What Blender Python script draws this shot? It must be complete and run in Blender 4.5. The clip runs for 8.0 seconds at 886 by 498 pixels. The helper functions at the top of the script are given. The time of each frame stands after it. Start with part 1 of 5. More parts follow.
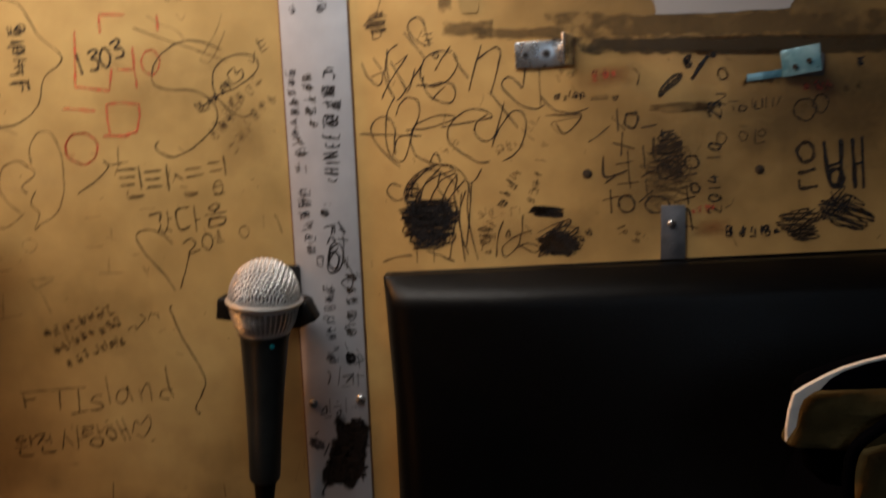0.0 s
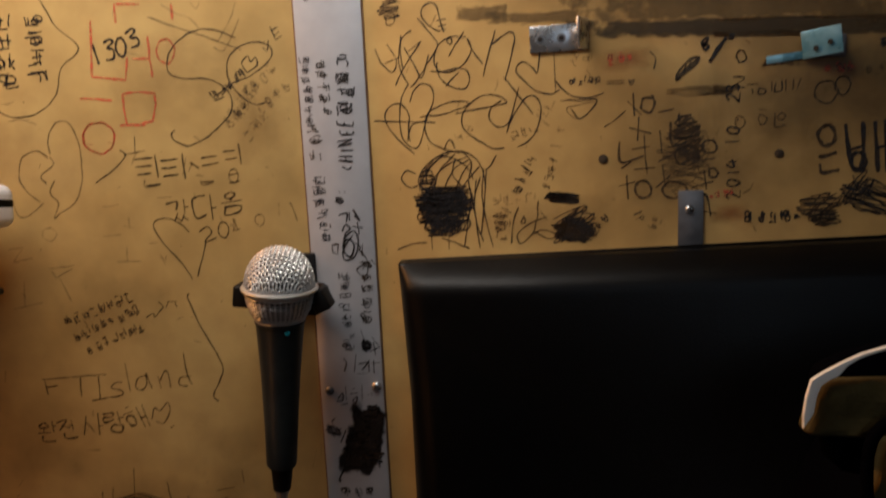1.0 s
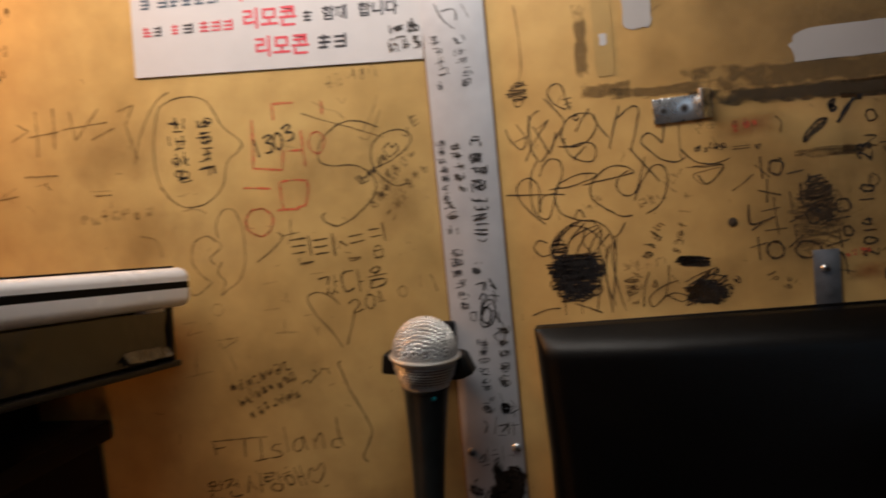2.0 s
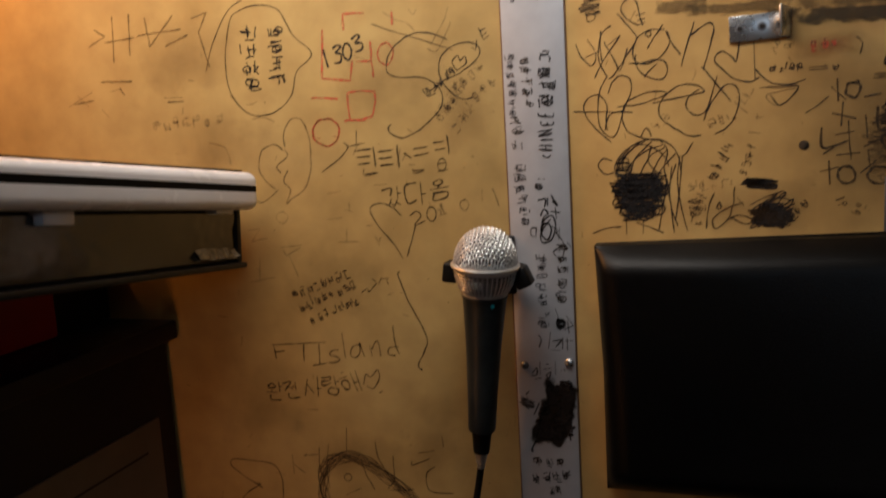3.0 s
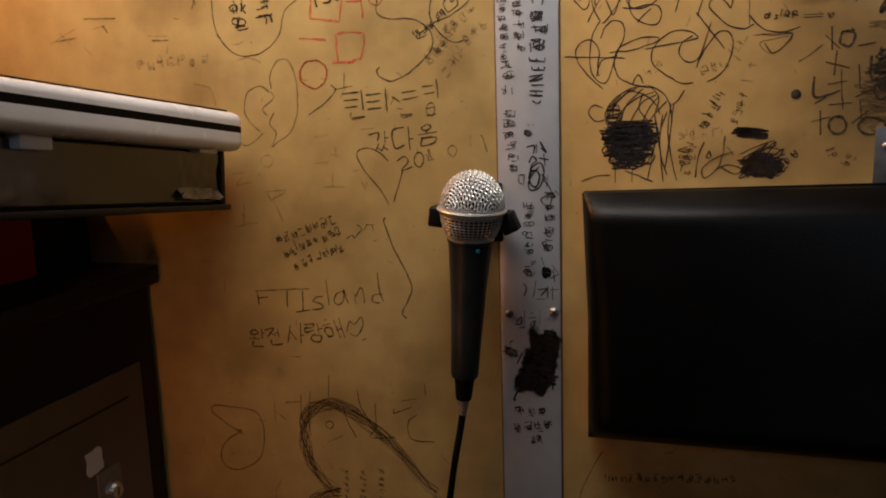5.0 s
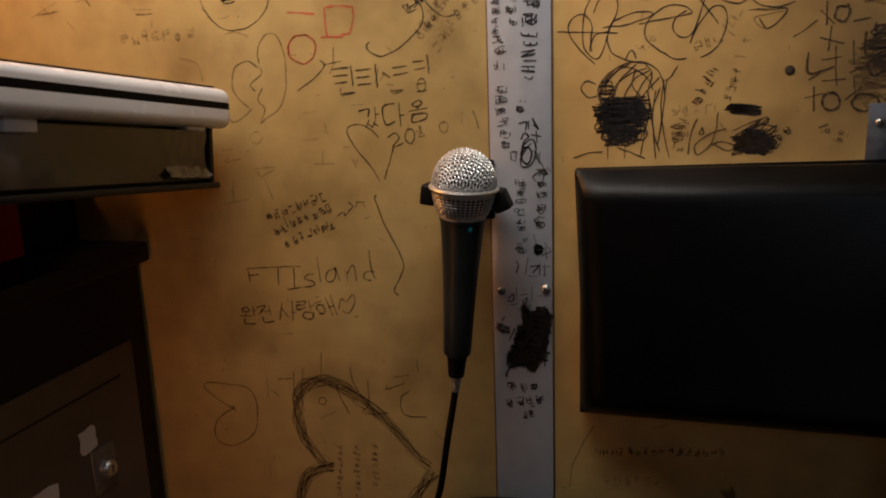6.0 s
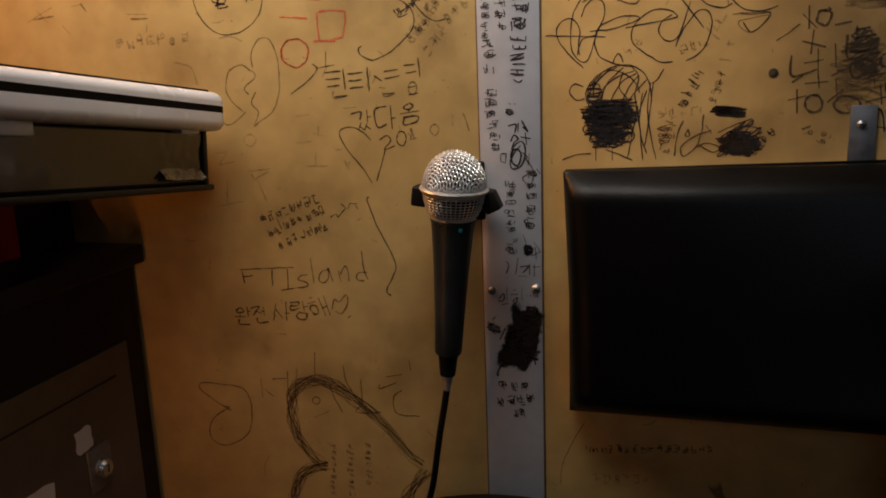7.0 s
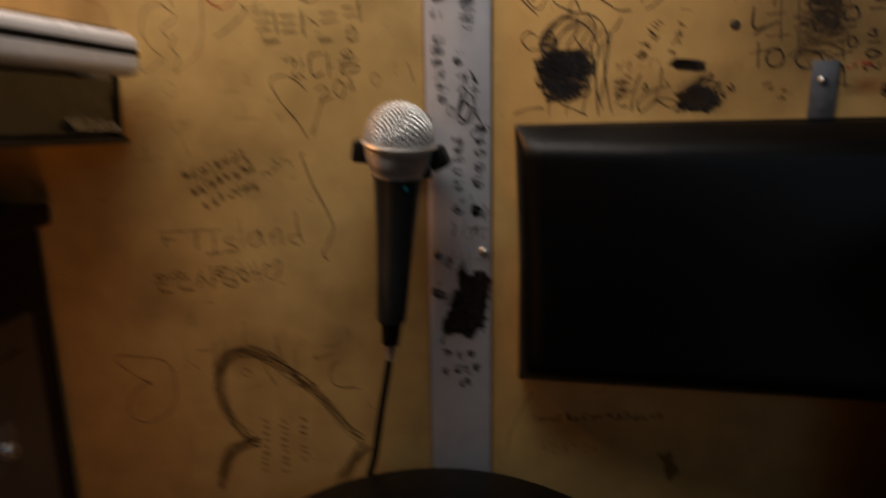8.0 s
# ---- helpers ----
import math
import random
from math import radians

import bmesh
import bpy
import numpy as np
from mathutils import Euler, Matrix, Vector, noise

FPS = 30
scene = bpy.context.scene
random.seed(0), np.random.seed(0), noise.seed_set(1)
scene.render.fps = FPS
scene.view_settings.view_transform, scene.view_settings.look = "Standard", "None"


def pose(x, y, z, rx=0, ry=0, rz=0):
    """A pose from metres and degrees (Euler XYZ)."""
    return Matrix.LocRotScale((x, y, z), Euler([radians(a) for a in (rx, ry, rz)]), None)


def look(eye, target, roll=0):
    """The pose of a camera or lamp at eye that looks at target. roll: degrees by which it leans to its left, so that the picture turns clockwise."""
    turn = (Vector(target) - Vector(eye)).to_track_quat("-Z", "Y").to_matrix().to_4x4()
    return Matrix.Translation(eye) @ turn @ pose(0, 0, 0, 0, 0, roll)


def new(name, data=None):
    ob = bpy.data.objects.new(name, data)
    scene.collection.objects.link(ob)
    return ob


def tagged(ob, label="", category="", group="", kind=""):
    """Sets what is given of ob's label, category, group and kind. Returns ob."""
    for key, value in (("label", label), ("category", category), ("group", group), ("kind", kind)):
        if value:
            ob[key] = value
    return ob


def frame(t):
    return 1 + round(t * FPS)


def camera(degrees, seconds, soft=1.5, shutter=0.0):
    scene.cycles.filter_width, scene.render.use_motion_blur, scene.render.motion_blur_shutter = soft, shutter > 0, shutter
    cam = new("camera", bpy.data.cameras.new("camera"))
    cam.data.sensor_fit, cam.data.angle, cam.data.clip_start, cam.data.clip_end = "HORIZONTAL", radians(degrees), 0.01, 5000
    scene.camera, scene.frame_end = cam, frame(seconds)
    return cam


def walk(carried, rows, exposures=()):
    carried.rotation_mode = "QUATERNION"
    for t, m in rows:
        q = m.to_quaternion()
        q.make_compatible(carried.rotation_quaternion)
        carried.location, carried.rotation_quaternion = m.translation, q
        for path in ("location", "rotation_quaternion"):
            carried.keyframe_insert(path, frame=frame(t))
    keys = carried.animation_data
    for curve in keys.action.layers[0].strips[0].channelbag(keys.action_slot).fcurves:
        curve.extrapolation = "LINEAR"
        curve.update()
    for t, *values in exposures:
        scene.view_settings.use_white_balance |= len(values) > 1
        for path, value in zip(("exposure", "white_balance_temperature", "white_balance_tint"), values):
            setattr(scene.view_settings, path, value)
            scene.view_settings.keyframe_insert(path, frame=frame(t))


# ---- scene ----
cam = camera(60.0, 8.0, soft=1.8, shutter=0.75)
PATH = [
    (0, (0.129, -0.585, 0.851), (-0.002, 1.389, 0.558), -2.1),
    (0.2, (0.126, -0.584, 0.854), (-0.019, 1.378, 0.495), -1.3),
    (0.5, (0.123, -0.583, 0.857), (-0.034, 1.37, 0.454), -1.6),
    (1, (0.134, -0.583, 0.849), (-0.054, 1.383, 0.53), -2.6),
    (1.5, (0.138, -0.582, 0.852), (-0.056, 1.393, 0.605), -2.0),
    (1.7, (0.139, -0.584, 0.868), (-0.094, 1.386, 0.616), -4.9),
    (1.8, (0.136, -0.592, 0.876), (-0.18, 1.365, 0.613), -5.5),
    (1.9, (0.13, -0.605, 0.876), (-0.302, 1.335, 0.653), -5.9),
    (2, (0.124, -0.617, 0.868), (-0.349, 1.319, 0.702), -5.6),
    (2.1, (0.12, -0.621, 0.868), (-0.375, 1.309, 0.695), -5.6),
    (2.2, (0.122, -0.623, 0.873), (-0.423, 1.289, 0.656), -5.1),
    (3.3, (0.103, -0.635, 0.828), (-0.483, 1.25, 0.51), -3.2),
    (3.5, (0.102, -0.632, 0.831), (-0.503, 1.24, 0.471), -3.3),
    (4, (0.103, -0.635, 0.816), (-0.507, 1.235, 0.456), -1.9),
    (4.5, (0.093, -0.64, 0.819), (-0.481, 1.24, 0.451), -1.2),
    (4.7, (0.106, -0.632, 0.808), (-0.462, 1.255, 0.471), -1.4),
    (5.8, (0.109, -0.631, 0.823), (-0.405, 1.259, 0.418), -2.9),
    (6, (0.105, -0.628, 0.82), (-0.418, 1.254, 0.392), -2.1),
    (6.5, (0.106, -0.636, 0.817), (-0.445, 1.24, 0.396), -2.3),
    (7, (0.112, -0.636, 0.82), (-0.403, 1.25, 0.399), -2.2),
    (7.5, (0.108, -0.634, 0.817), (-0.408, 1.246, 0.373), -2.1),
    (7.8, (0.1, -0.618, 0.818), (-0.35, 1.274, 0.353), -2.3),
    (8, (0.088, -0.599, 0.807), (-0.236, 1.307, 0.295), -0.9),
]
walk(cam, [(t, look(eye, target, roll)) for t, eye, target, roll in PATH], [(0.0, 0.0), (1.5, 0.0), (2.0, -0.12), (3.3, 0.0), (4.7, 0.0), (5.8, -0.06), (7.4, -0.06), (8.0, -0.17)])

# ---- light ----
world = bpy.data.worlds.new("world")
scene.world = world
world.use_nodes = True
world.node_tree.nodes["Background"].inputs[0].default_value = (0.02, 0.017, 0.014, 1)
world.node_tree.nodes["Background"].inputs[1].default_value = 0.3


def area(name, where, target, sx, sy, watts, colour):
    d = bpy.data.lights.new(name, "AREA")
    d.shape, d.size, d.size_y, d.energy, d.color = "RECTANGLE", sx, sy, watts, colour
    ob = new(name, d)
    ob.matrix_world = look(where, target)
    return ob


pendant = area("pendant_glow", (-0.14, -0.30, 1.325), (-0.14, 0.0, 1.00), 0.50, 0.20, 1.76, (1.0, 0.95, 0.90))
pendant.data.spread = radians(125)
# Added amber fill for the orange indirect light below the console
low = area("low_amber_fill", (-0.335, -0.40, 0.53), (-0.30, 0.0, 0.60), 0.05, 0.22, 0.075, (1.0, 0.32, 0.06))
low.data.spread = radians(125)
area("amber_tube_glow", (-0.70, -0.07, 1.26), (-0.2, 0.0, 0.75), 0.30, 0.05, 6.0, (1.0, 0.40, 0.11))
# Weak bluish fill, added without a known source
area("cool_fill_glow", (0.50, -1.265, 1.15), (-0.20, -0.20, 0.85), 0.40, 0.24, 0.14, (0.62, 0.82, 1.0))


# ---- materials ----
def material(name, colour, rough=0.5, metal=0.0, grain=0.0, scale=60.0, bump=0.0, bump_scale=300.0, second=None, patch=4.0, spec=0.5):
    """A surface with two scales of variation in colour and a fine relief."""
    m = bpy.data.materials.new(name)
    m.use_nodes = True
    nt = m.node_tree
    b = nt.nodes["Principled BSDF"]
    b.inputs["Roughness"].default_value, b.inputs["Metallic"].default_value = rough, metal
    b.inputs["Specular IOR Level"].default_value = spec
    co = nt.nodes.new("ShaderNodeTexCoord")
    big, fine = nt.nodes.new("ShaderNodeTexNoise"), nt.nodes.new("ShaderNodeTexNoise")
    big.inputs["Scale"].default_value, big.inputs["Detail"].default_value = patch, 6
    fine.inputs["Scale"].default_value, fine.inputs["Detail"].default_value = scale, 4
    for n in (big, fine):
        nt.links.new(co.outputs["Object"], n.inputs["Vector"])
    mix = nt.nodes.new("ShaderNodeMixRGB")
    mix.inputs[1].default_value = (*colour, 1)
    mix.inputs[2].default_value = (*(second or [c * 0.75 for c in colour]), 1)
    ramp = nt.nodes.new("ShaderNodeValToRGB")
    ramp.color_ramp.elements[0].position, ramp.color_ramp.elements[1].position = 0.35, 0.72
    nt.links.new(big.outputs["Fac"], ramp.inputs[0])
    nt.links.new(ramp.outputs[0], mix.inputs[0])
    vary = nt.nodes.new("ShaderNodeMixRGB")
    vary.blend_type, vary.inputs[0].default_value = "OVERLAY", grain
    nt.links.new(mix.outputs[0], vary.inputs[1])
    nt.links.new(fine.outputs["Fac"], vary.inputs[2])
    nt.links.new(vary.outputs[0], b.inputs["Base Color"])
    rr = nt.nodes.new("ShaderNodeMapRange")
    rr.inputs[3].default_value, rr.inputs[4].default_value = max(0.03, rough - 0.1), min(1, rough + 0.1)
    nt.links.new(fine.outputs["Fac"], rr.inputs[0])
    nt.links.new(rr.outputs[0], b.inputs["Roughness"])
    if bump:
        bn, bt = nt.nodes.new("ShaderNodeBump"), nt.nodes.new("ShaderNodeTexNoise")
        bt.inputs["Scale"].default_value, bt.inputs["Detail"].default_value = bump_scale, 3
        bn.inputs["Strength"].default_value, bn.inputs["Distance"].default_value = bump, 0.001
        nt.links.new(co.outputs["Object"], bt.inputs["Vector"])
        nt.links.new(bt.outputs["Fac"], bn.inputs["Height"])
        nt.links.new(bn.outputs[0], b.inputs["Normal"])
    return m


def ink(name, colour, cover=0.95, patchy=0.25, rough=0.5, scale=220.0):
    """Marker or pencil: thin colour that lets the ground show where it is worn."""
    m = bpy.data.materials.new(name)
    m.use_nodes = True
    nt = m.node_tree
    b = nt.nodes["Principled BSDF"]
    b.inputs["Base Color"].default_value, b.inputs["Roughness"].default_value = (*colour, 1), rough
    co, n, r = nt.nodes.new("ShaderNodeTexCoord"), nt.nodes.new("ShaderNodeTexNoise"), nt.nodes.new("ShaderNodeMapRange")
    n.inputs["Scale"].default_value, n.inputs["Detail"].default_value = scale, 5
    r.inputs[1].default_value, r.inputs[2].default_value = 0.3, 0.65
    r.inputs[3].default_value, r.inputs[4].default_value = cover - patchy, cover
    nt.links.new(co.outputs["Object"], n.inputs["Vector"])
    nt.links.new(n.outputs["Fac"], r.inputs[0])
    nt.links.new(r.outputs[0], b.inputs["Alpha"])
    return m


def stain(name, colour, cover=0.9, ragged=9.0, rough=0.6, edge=0.55, low=0.12, high=0.3):
    """A worn patch whose outline breaks up towards its border."""
    m = bpy.data.materials.new(name)
    m.use_nodes = True
    nt = m.node_tree
    b = nt.nodes["Principled BSDF"]
    b.inputs["Roughness"].default_value = rough
    co, sep = nt.nodes.new("ShaderNodeTexCoord"), nt.nodes.new("ShaderNodeSeparateXYZ")
    nt.links.new(co.outputs["Generated"], sep.inputs[0])

    def calc(op, a, c):
        n = nt.nodes.new("ShaderNodeMath")
        n.operation = op
        for i, v in enumerate((a, c)):
            if isinstance(v, (int, float)):
                n.inputs[i].default_value = v
            else:
                nt.links.new(v, n.inputs[i])
        return n.outputs[0]
    far = [calc("MULTIPLY", calc("ABSOLUTE", calc("SUBTRACT", sep.outputs[k], 0.5), 0), 2.0) for k in (0, 2)]
    far = calc("MAXIMUM", *far)
    n1, n2 = nt.nodes.new("ShaderNodeTexNoise"), nt.nodes.new("ShaderNodeTexNoise")
    n1.inputs["Scale"].default_value, n1.inputs["Detail"].default_value = ragged * 10, 6
    n2.inputs["Scale"].default_value, n2.inputs["Detail"].default_value = 260, 4
    nt.links.new(co.outputs["Object"], n1.inputs["Vector"])
    nt.links.new(co.outputs["Object"], n2.inputs["Vector"])
    body = calc("SUBTRACT", 1.0, far)
    level = calc("ADD", calc("MULTIPLY", body, 1.0), calc("MULTIPLY", calc("SUBTRACT", n1.outputs["Fac"], 0.5), edge * 2.2))
    r = nt.nodes.new("ShaderNodeMapRange")
    r.inputs[1].default_value, r.inputs[2].default_value = low, high
    r.inputs[3].default_value, r.inputs[4].default_value = 0.0, cover
    nt.links.new(level, r.inputs[0])
    nt.links.new(calc("MULTIPLY", r.outputs[0], calc("ADD", 0.75, calc("MULTIPLY", n2.outputs["Fac"], 0.45))), b.inputs["Alpha"])
    mix = nt.nodes.new("ShaderNodeMixRGB")
    mix.inputs[1].default_value, mix.inputs[2].default_value = (*colour, 1), (*[c * 0.55 for c in colour], 1)
    nt.links.new(n1.outputs["Fac"], mix.inputs[0])
    nt.links.new(mix.outputs[0], b.inputs["Base Color"])
    return m


BOARD = material("tan_laminate", (0.575, 0.385, 0.148), 0.40, 0, 0.30, 34, 0.15, 60, (0.44, 0.265, 0.088), 6.0, 0.4)
PLASTER = material("dark_plaster", (0.10, 0.08, 0.07), 0.8, 0, 0.2, 40, 0.3, 120)
FLOOR = material("worn_vinyl_floor", (0.08, 0.065, 0.055), 0.5, 0, 0.25, 30, 0.1, 90)
ALU = material("brushed_aluminium", (0.58, 0.58, 0.615), 0.42, 0.32, 0.12, 90, 0.08, 400, (0.49, 0.49, 0.52), 14)
STEEL = material("zinc_plated_steel", (0.60, 0.64, 0.68), 0.28, 0.9, 0.2, 120, 0.06, 300, (0.45, 0.47, 0.5), 40)
DULL = material("dull_galvanised_steel", (0.22, 0.23, 0.25), 0.5, 0.7, 0.3, 150, 0.1, 300, (0.13, 0.13, 0.14), 30)
FILM = material("blue_film_on_steel", (0.10, 0.28, 0.38), 0.28, 0.3, 0.25, 80, 0.5, 160, (0.28, 0.52, 0.64), 60)
PLUG = material("dirty_filler", (0.055, 0.035, 0.018), 0.8, 0, 0.6, 300, 0.4, 300, (0.02, 0.013, 0.008), 200)
HOLE = material("dark_hole", (0.015, 0.012, 0.01), 0.9)
LEATHER = material("black_vinyl", (0.0012, 0.0012, 0.0014), 0.40, 0, 0.3, 300, 0.22, 850, (0.0018, 0.0018, 0.002), 12, 0.21)
CHROME = material("mesh_wire_nickel", (0.76, 0.76, 0.755), 0.30, 0.50, 0.1, 200)
RIM = material("satin_nickel", (0.74, 0.73, 0.71), 0.34, 0.75, 0.1, 120)
SKIRT = material("dull_wire", (0.60, 0.60, 0.59), 0.36, 0.5, 0.1, 120)
FOAM = material("dark_foam", (0.006, 0.006, 0.0065), 0.95, 0, 0.2, 300, 0.3, 300, None, 4.0, 0.05)
HANDLE = material("gunmetal_paint", (0.027, 0.032, 0.033), 0.42, 0.25, 0.35, 160, 0.12, 500, (0.016, 0.020, 0.021), 30)
RUBBER = material("black_rubber", (0.004, 0.004, 0.004), 0.5, 0, 0.2, 200, 0.2, 300, None, 4.0, 0.22)
GASKET = material("matt_black_gasket", (0.0025, 0.0022, 0.0022), 0.7, 0, 0.2, 200, 0.1, 300, None, 4.0, 0.1)
CYAN = material("teal_dot", (0.02, 0.45, 0.55), 0.4)
# Slight blue in the base stands in for cool light on the console
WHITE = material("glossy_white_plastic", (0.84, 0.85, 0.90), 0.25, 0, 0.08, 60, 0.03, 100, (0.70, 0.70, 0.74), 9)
BLACK = material("black_plastic", (0.006, 0.0055, 0.006), 0.45, 0, 0.2, 120, 0.1, 200, None, 4.0, 0.25)
TAPE = material("crumpled_clear_tape", (0.030, 0.024, 0.018), 0.20, 0.1, 0.3, 50, 0.18, 60, (0.012, 0.010, 0.008), 18, 0.9)
CABINET = material("dark_navy_lacquer", (0.003, 0.003, 0.011), 0.4, 0, 0.2, 80, 0.05, 200, None, 4.0, 0.16)
PLATE = material("brown_grey_sheet_metal", (0.12, 0.10, 0.085), 0.42, 0.3, 0.2, 70, 0.08, 200, (0.085, 0.07, 0.06), 12)
RED = material("red_plastic", (0.50, 0.018, 0.010), 0.4, 0, 0.1, 60)
PAPER = material("white_paper", (0.50, 0.495, 0.515), 0.7, 0, 0.05, 60, 0.05, 90, (0.55, 0.54, 0.56), 14)
LAMP = bpy.data.materials.new("lamp_diffuser")
LAMP.use_nodes = True
LAMP.node_tree.nodes["Principled BSDF"].inputs["Emission Color"].default_value = (1, 0.85, 0.65, 1)
LAMP.node_tree.nodes["Principled BSDF"].inputs["Emission Strength"].default_value = 2.0
AMBER = bpy.data.materials.new("amber_diffuser")
AMBER.use_nodes = True
AMBER.node_tree.nodes["Principled BSDF"].inputs["Emission Color"].default_value = (1, 0.45, 0.12, 1)
AMBER.node_tree.nodes["Principled BSDF"].inputs["Emission Strength"].default_value = 2.0
COOL_PANEL = bpy.data.materials.new("cool_fill_panel")
COOL_PANEL.use_nodes = True
COOL_PANEL.node_tree.nodes["Principled BSDF"].inputs["Emission Color"].default_value = (0.6, 0.8, 1, 1)
COOL_PANEL.node_tree.nodes["Principled BSDF"].inputs["Emission Strength"].default_value = 1.5
KHAKI = material("khaki_canvas", (0.105, 0.080, 0.030), 0.9, 0, 0.3, 120, 0.5, 500, (0.075, 0.055, 0.022), 14, 0.1)
NAVY = material("navy_nylon", (0.0011, 0.0012, 0.0022), 0.8, 0, 0.3, 120, 0.4, 600, None, 4.0, 0.02)
CREAM = material("cream_piping", (0.86, 0.86, 0.83), 0.6, 0, 0.15, 120, 0.2, 500)
INK = ink("black_marker", (0.012, 0.010, 0.010), 0.97, 0.25)
INK_OLD = ink("worn_marker", (0.030, 0.020, 0.012), 0.88, 0.40)
FADED = ink("faded_brown_ink", (0.055, 0.028, 0.012), 0.78, 0.40)
PENCIL = ink("faint_brown_pencil", (0.08, 0.045, 0.02), 0.62, 0.35)
SMUDGE = ink("rubbed_out_marks", (0.12, 0.07, 0.03), 0.32, 0.28, 0.6, 120)
REDPEN = ink("red_crayon", (0.62, 0.10, 0.05), 0.72, 0.4)
GREYPEN = ink("grey_marker_on_metal", (0.04, 0.04, 0.048), 0.85, 0.4)


# ---- helpers for building ----
def place(ob, parent):
    if parent is not None:
        ob.parent = parent
        ob.matrix_parent_inverse = parent.matrix_world.inverted()
    return ob


def part(name, bm, mat, parent=None, label="", smooth=True):
    me = bpy.data.meshes.new(name)
    bm.normal_update()
    bm.to_mesh(me)
    bm.free()
    me.materials.append(mat)
    if smooth:
        for p in me.polygons:
            p.use_smooth = True
        me.set_sharp_from_angle(angle=radians(38))
    ob = new(name, me)
    place(ob, parent)
    return tagged(ob, label) if label else ob


def thing(name, where=(0, 0, 0), label="", category="", group="", kind=""):
    ob = new(name)
    ob.empty_display_size = 0.02
    ob.matrix_world = Matrix.Translation(where)
    bpy.context.view_layer.update()
    return tagged(ob, label, category, group, kind)


def box(x0, x1, y0, y1, z0, z1, bevel=0.0, seg=2):
    bm = bmesh.new()
    bmesh.ops.create_cube(bm, size=1.0)
    for v in bm.verts:
        v.co = Vector((x0 + (v.co.x + 0.5) * (x1 - x0), y0 + (v.co.y + 0.5) * (y1 - y0), z0 + (v.co.z + 0.5) * (z1 - z0)))
    if bevel:
        bmesh.ops.bevel(bm, geom=list(bm.edges), offset=bevel, segments=seg, affect="EDGES", profile=0.5)
    return bm


def lathe(profile, seg=40, m=None):
    """A solid of revolution round z: (radius, height) pairs from one end to the other."""
    bm = bmesh.new()
    rings = []
    for r, z in profile:
        rings.append([bm.verts.new((r * math.cos(2 * math.pi * i / seg), r * math.sin(2 * math.pi * i / seg), z)) for i in range(seg)])
    for a, b in zip(rings, rings[1:]):
        for i in range(seg):
            bm.faces.new((a[i], a[(i + 1) % seg], b[(i + 1) % seg], b[i]))
    bm.faces.new(rings[0][::-1])
    bm.faces.new(rings[-1])
    bmesh.ops.recalc_face_normals(bm, faces=bm.faces)
    if m is not None:
        bm.transform(m)
    return bm


def tube(points, r, seg=10, closed=False):
    """A round bar along a line of points."""
    bm = bmesh.new()
    pts = [Vector(p) for p in points]
    rings = []
    up = Vector((0.13, 0.31, 0.94))
    for i, p in enumerate(pts):
        a, b = pts[max(0, i - 1)], pts[min(len(pts) - 1, i + 1)]
        if closed:
            a, b = pts[i - 1], pts[(i + 1) % len(pts)]
        d = (b - a).normalized()
        s = d.cross(up).normalized()
        u = s.cross(d)
        rr = r(i / (len(pts) - 1)) if callable(r) else r
        rings.append([bm.verts.new(p + rr * (math.cos(2 * math.pi * k / seg) * s + math.sin(2 * math.pi * k / seg) * u)) for k in range(seg)])
    pairs = list(zip(rings, rings[1:])) + ([(rings[-1], rings[0])] if closed else [])
    for a, b in pairs:
        for k in range(seg):
            bm.faces.new((a[k], a[(k + 1) % seg], b[(k + 1) % seg], b[k]))
    if not closed:
        bm.faces.new(rings[0][::-1])
        bm.faces.new(rings[-1])
    bmesh.ops.recalc_face_normals(bm, faces=bm.faces)
    return bm


def join(*bms):
    out = bmesh.new()
    for bm in bms:
        me = bpy.data.meshes.new("tmp")
        bm.to_mesh(me)
        bm.free()
        out.from_mesh(me)
        bpy.data.meshes.remove(me)
    return out


def smooth_line(pts, n=6, closed=False):
    """Catmull-Rom through the points."""
    p = [Vector(q) for q in pts]
    if len(p) < 3:
        return p
    out = []
    last = len(p) if closed else len(p) - 1
    for i in range(last):
        if closed:
            a, b, c, d = p[i - 1], p[i], p[(i + 1) % len(p)], p[(i + 2) % len(p)]
        else:
            a, b, c, d = p[max(0, i - 1)], p[i], p[i + 1], p[min(len(p) - 1, i + 2)]
        for k in range(n):
            t = k / n
            out.append(0.5 * (2 * b + (c - a) * t + (2 * a - 5 * b + 4 * c - d) * t * t + (3 * b - a - 3 * c + d) * t ** 3))
    if not closed:
        out.append(p[-1])
    return out


# ---- the room ----
W0, W1, D0, H = -1.0, 0.85, -1.35, 1.98
floor = part("floor", box(W0, W1, D0, 0.0, -0.06, 0.0), FLOOR, None, "dark worn vinyl floor of the booth", False)
tagged(floor, category="floor", kind="structure")
ceiling = part("ceiling", box(W0, W1, D0, 0.0, H, H + 0.06), PLASTER, None, "dark painted ceiling of the booth", False)
tagged(ceiling, category="ceiling", kind="structure")
for nm, b in (("wall_west", (W0 - 0.08, W0, D0, 0.0, 0, H)), ("wall_east", (W1, W1 + 0.08, D0, 0.0, 0, H)), ("wall_south", (W0 - 0.08, W1 + 0.08, D0 - 0.08, D0, 0, H))):
    w = part(nm, box(*b), PLASTER, None, "dark painted side wall of the small booth", False)
    tagged(w, category="wall", kind="structure")
wall = part("wall_north", box(W0 - 0.08, W1 + 0.08, 0.012, 0.09, 0, H), PLASTER, None, "tan laminated board wall covered in marker scribbles", False)
tagged(wall, category="wall", kind="structure")
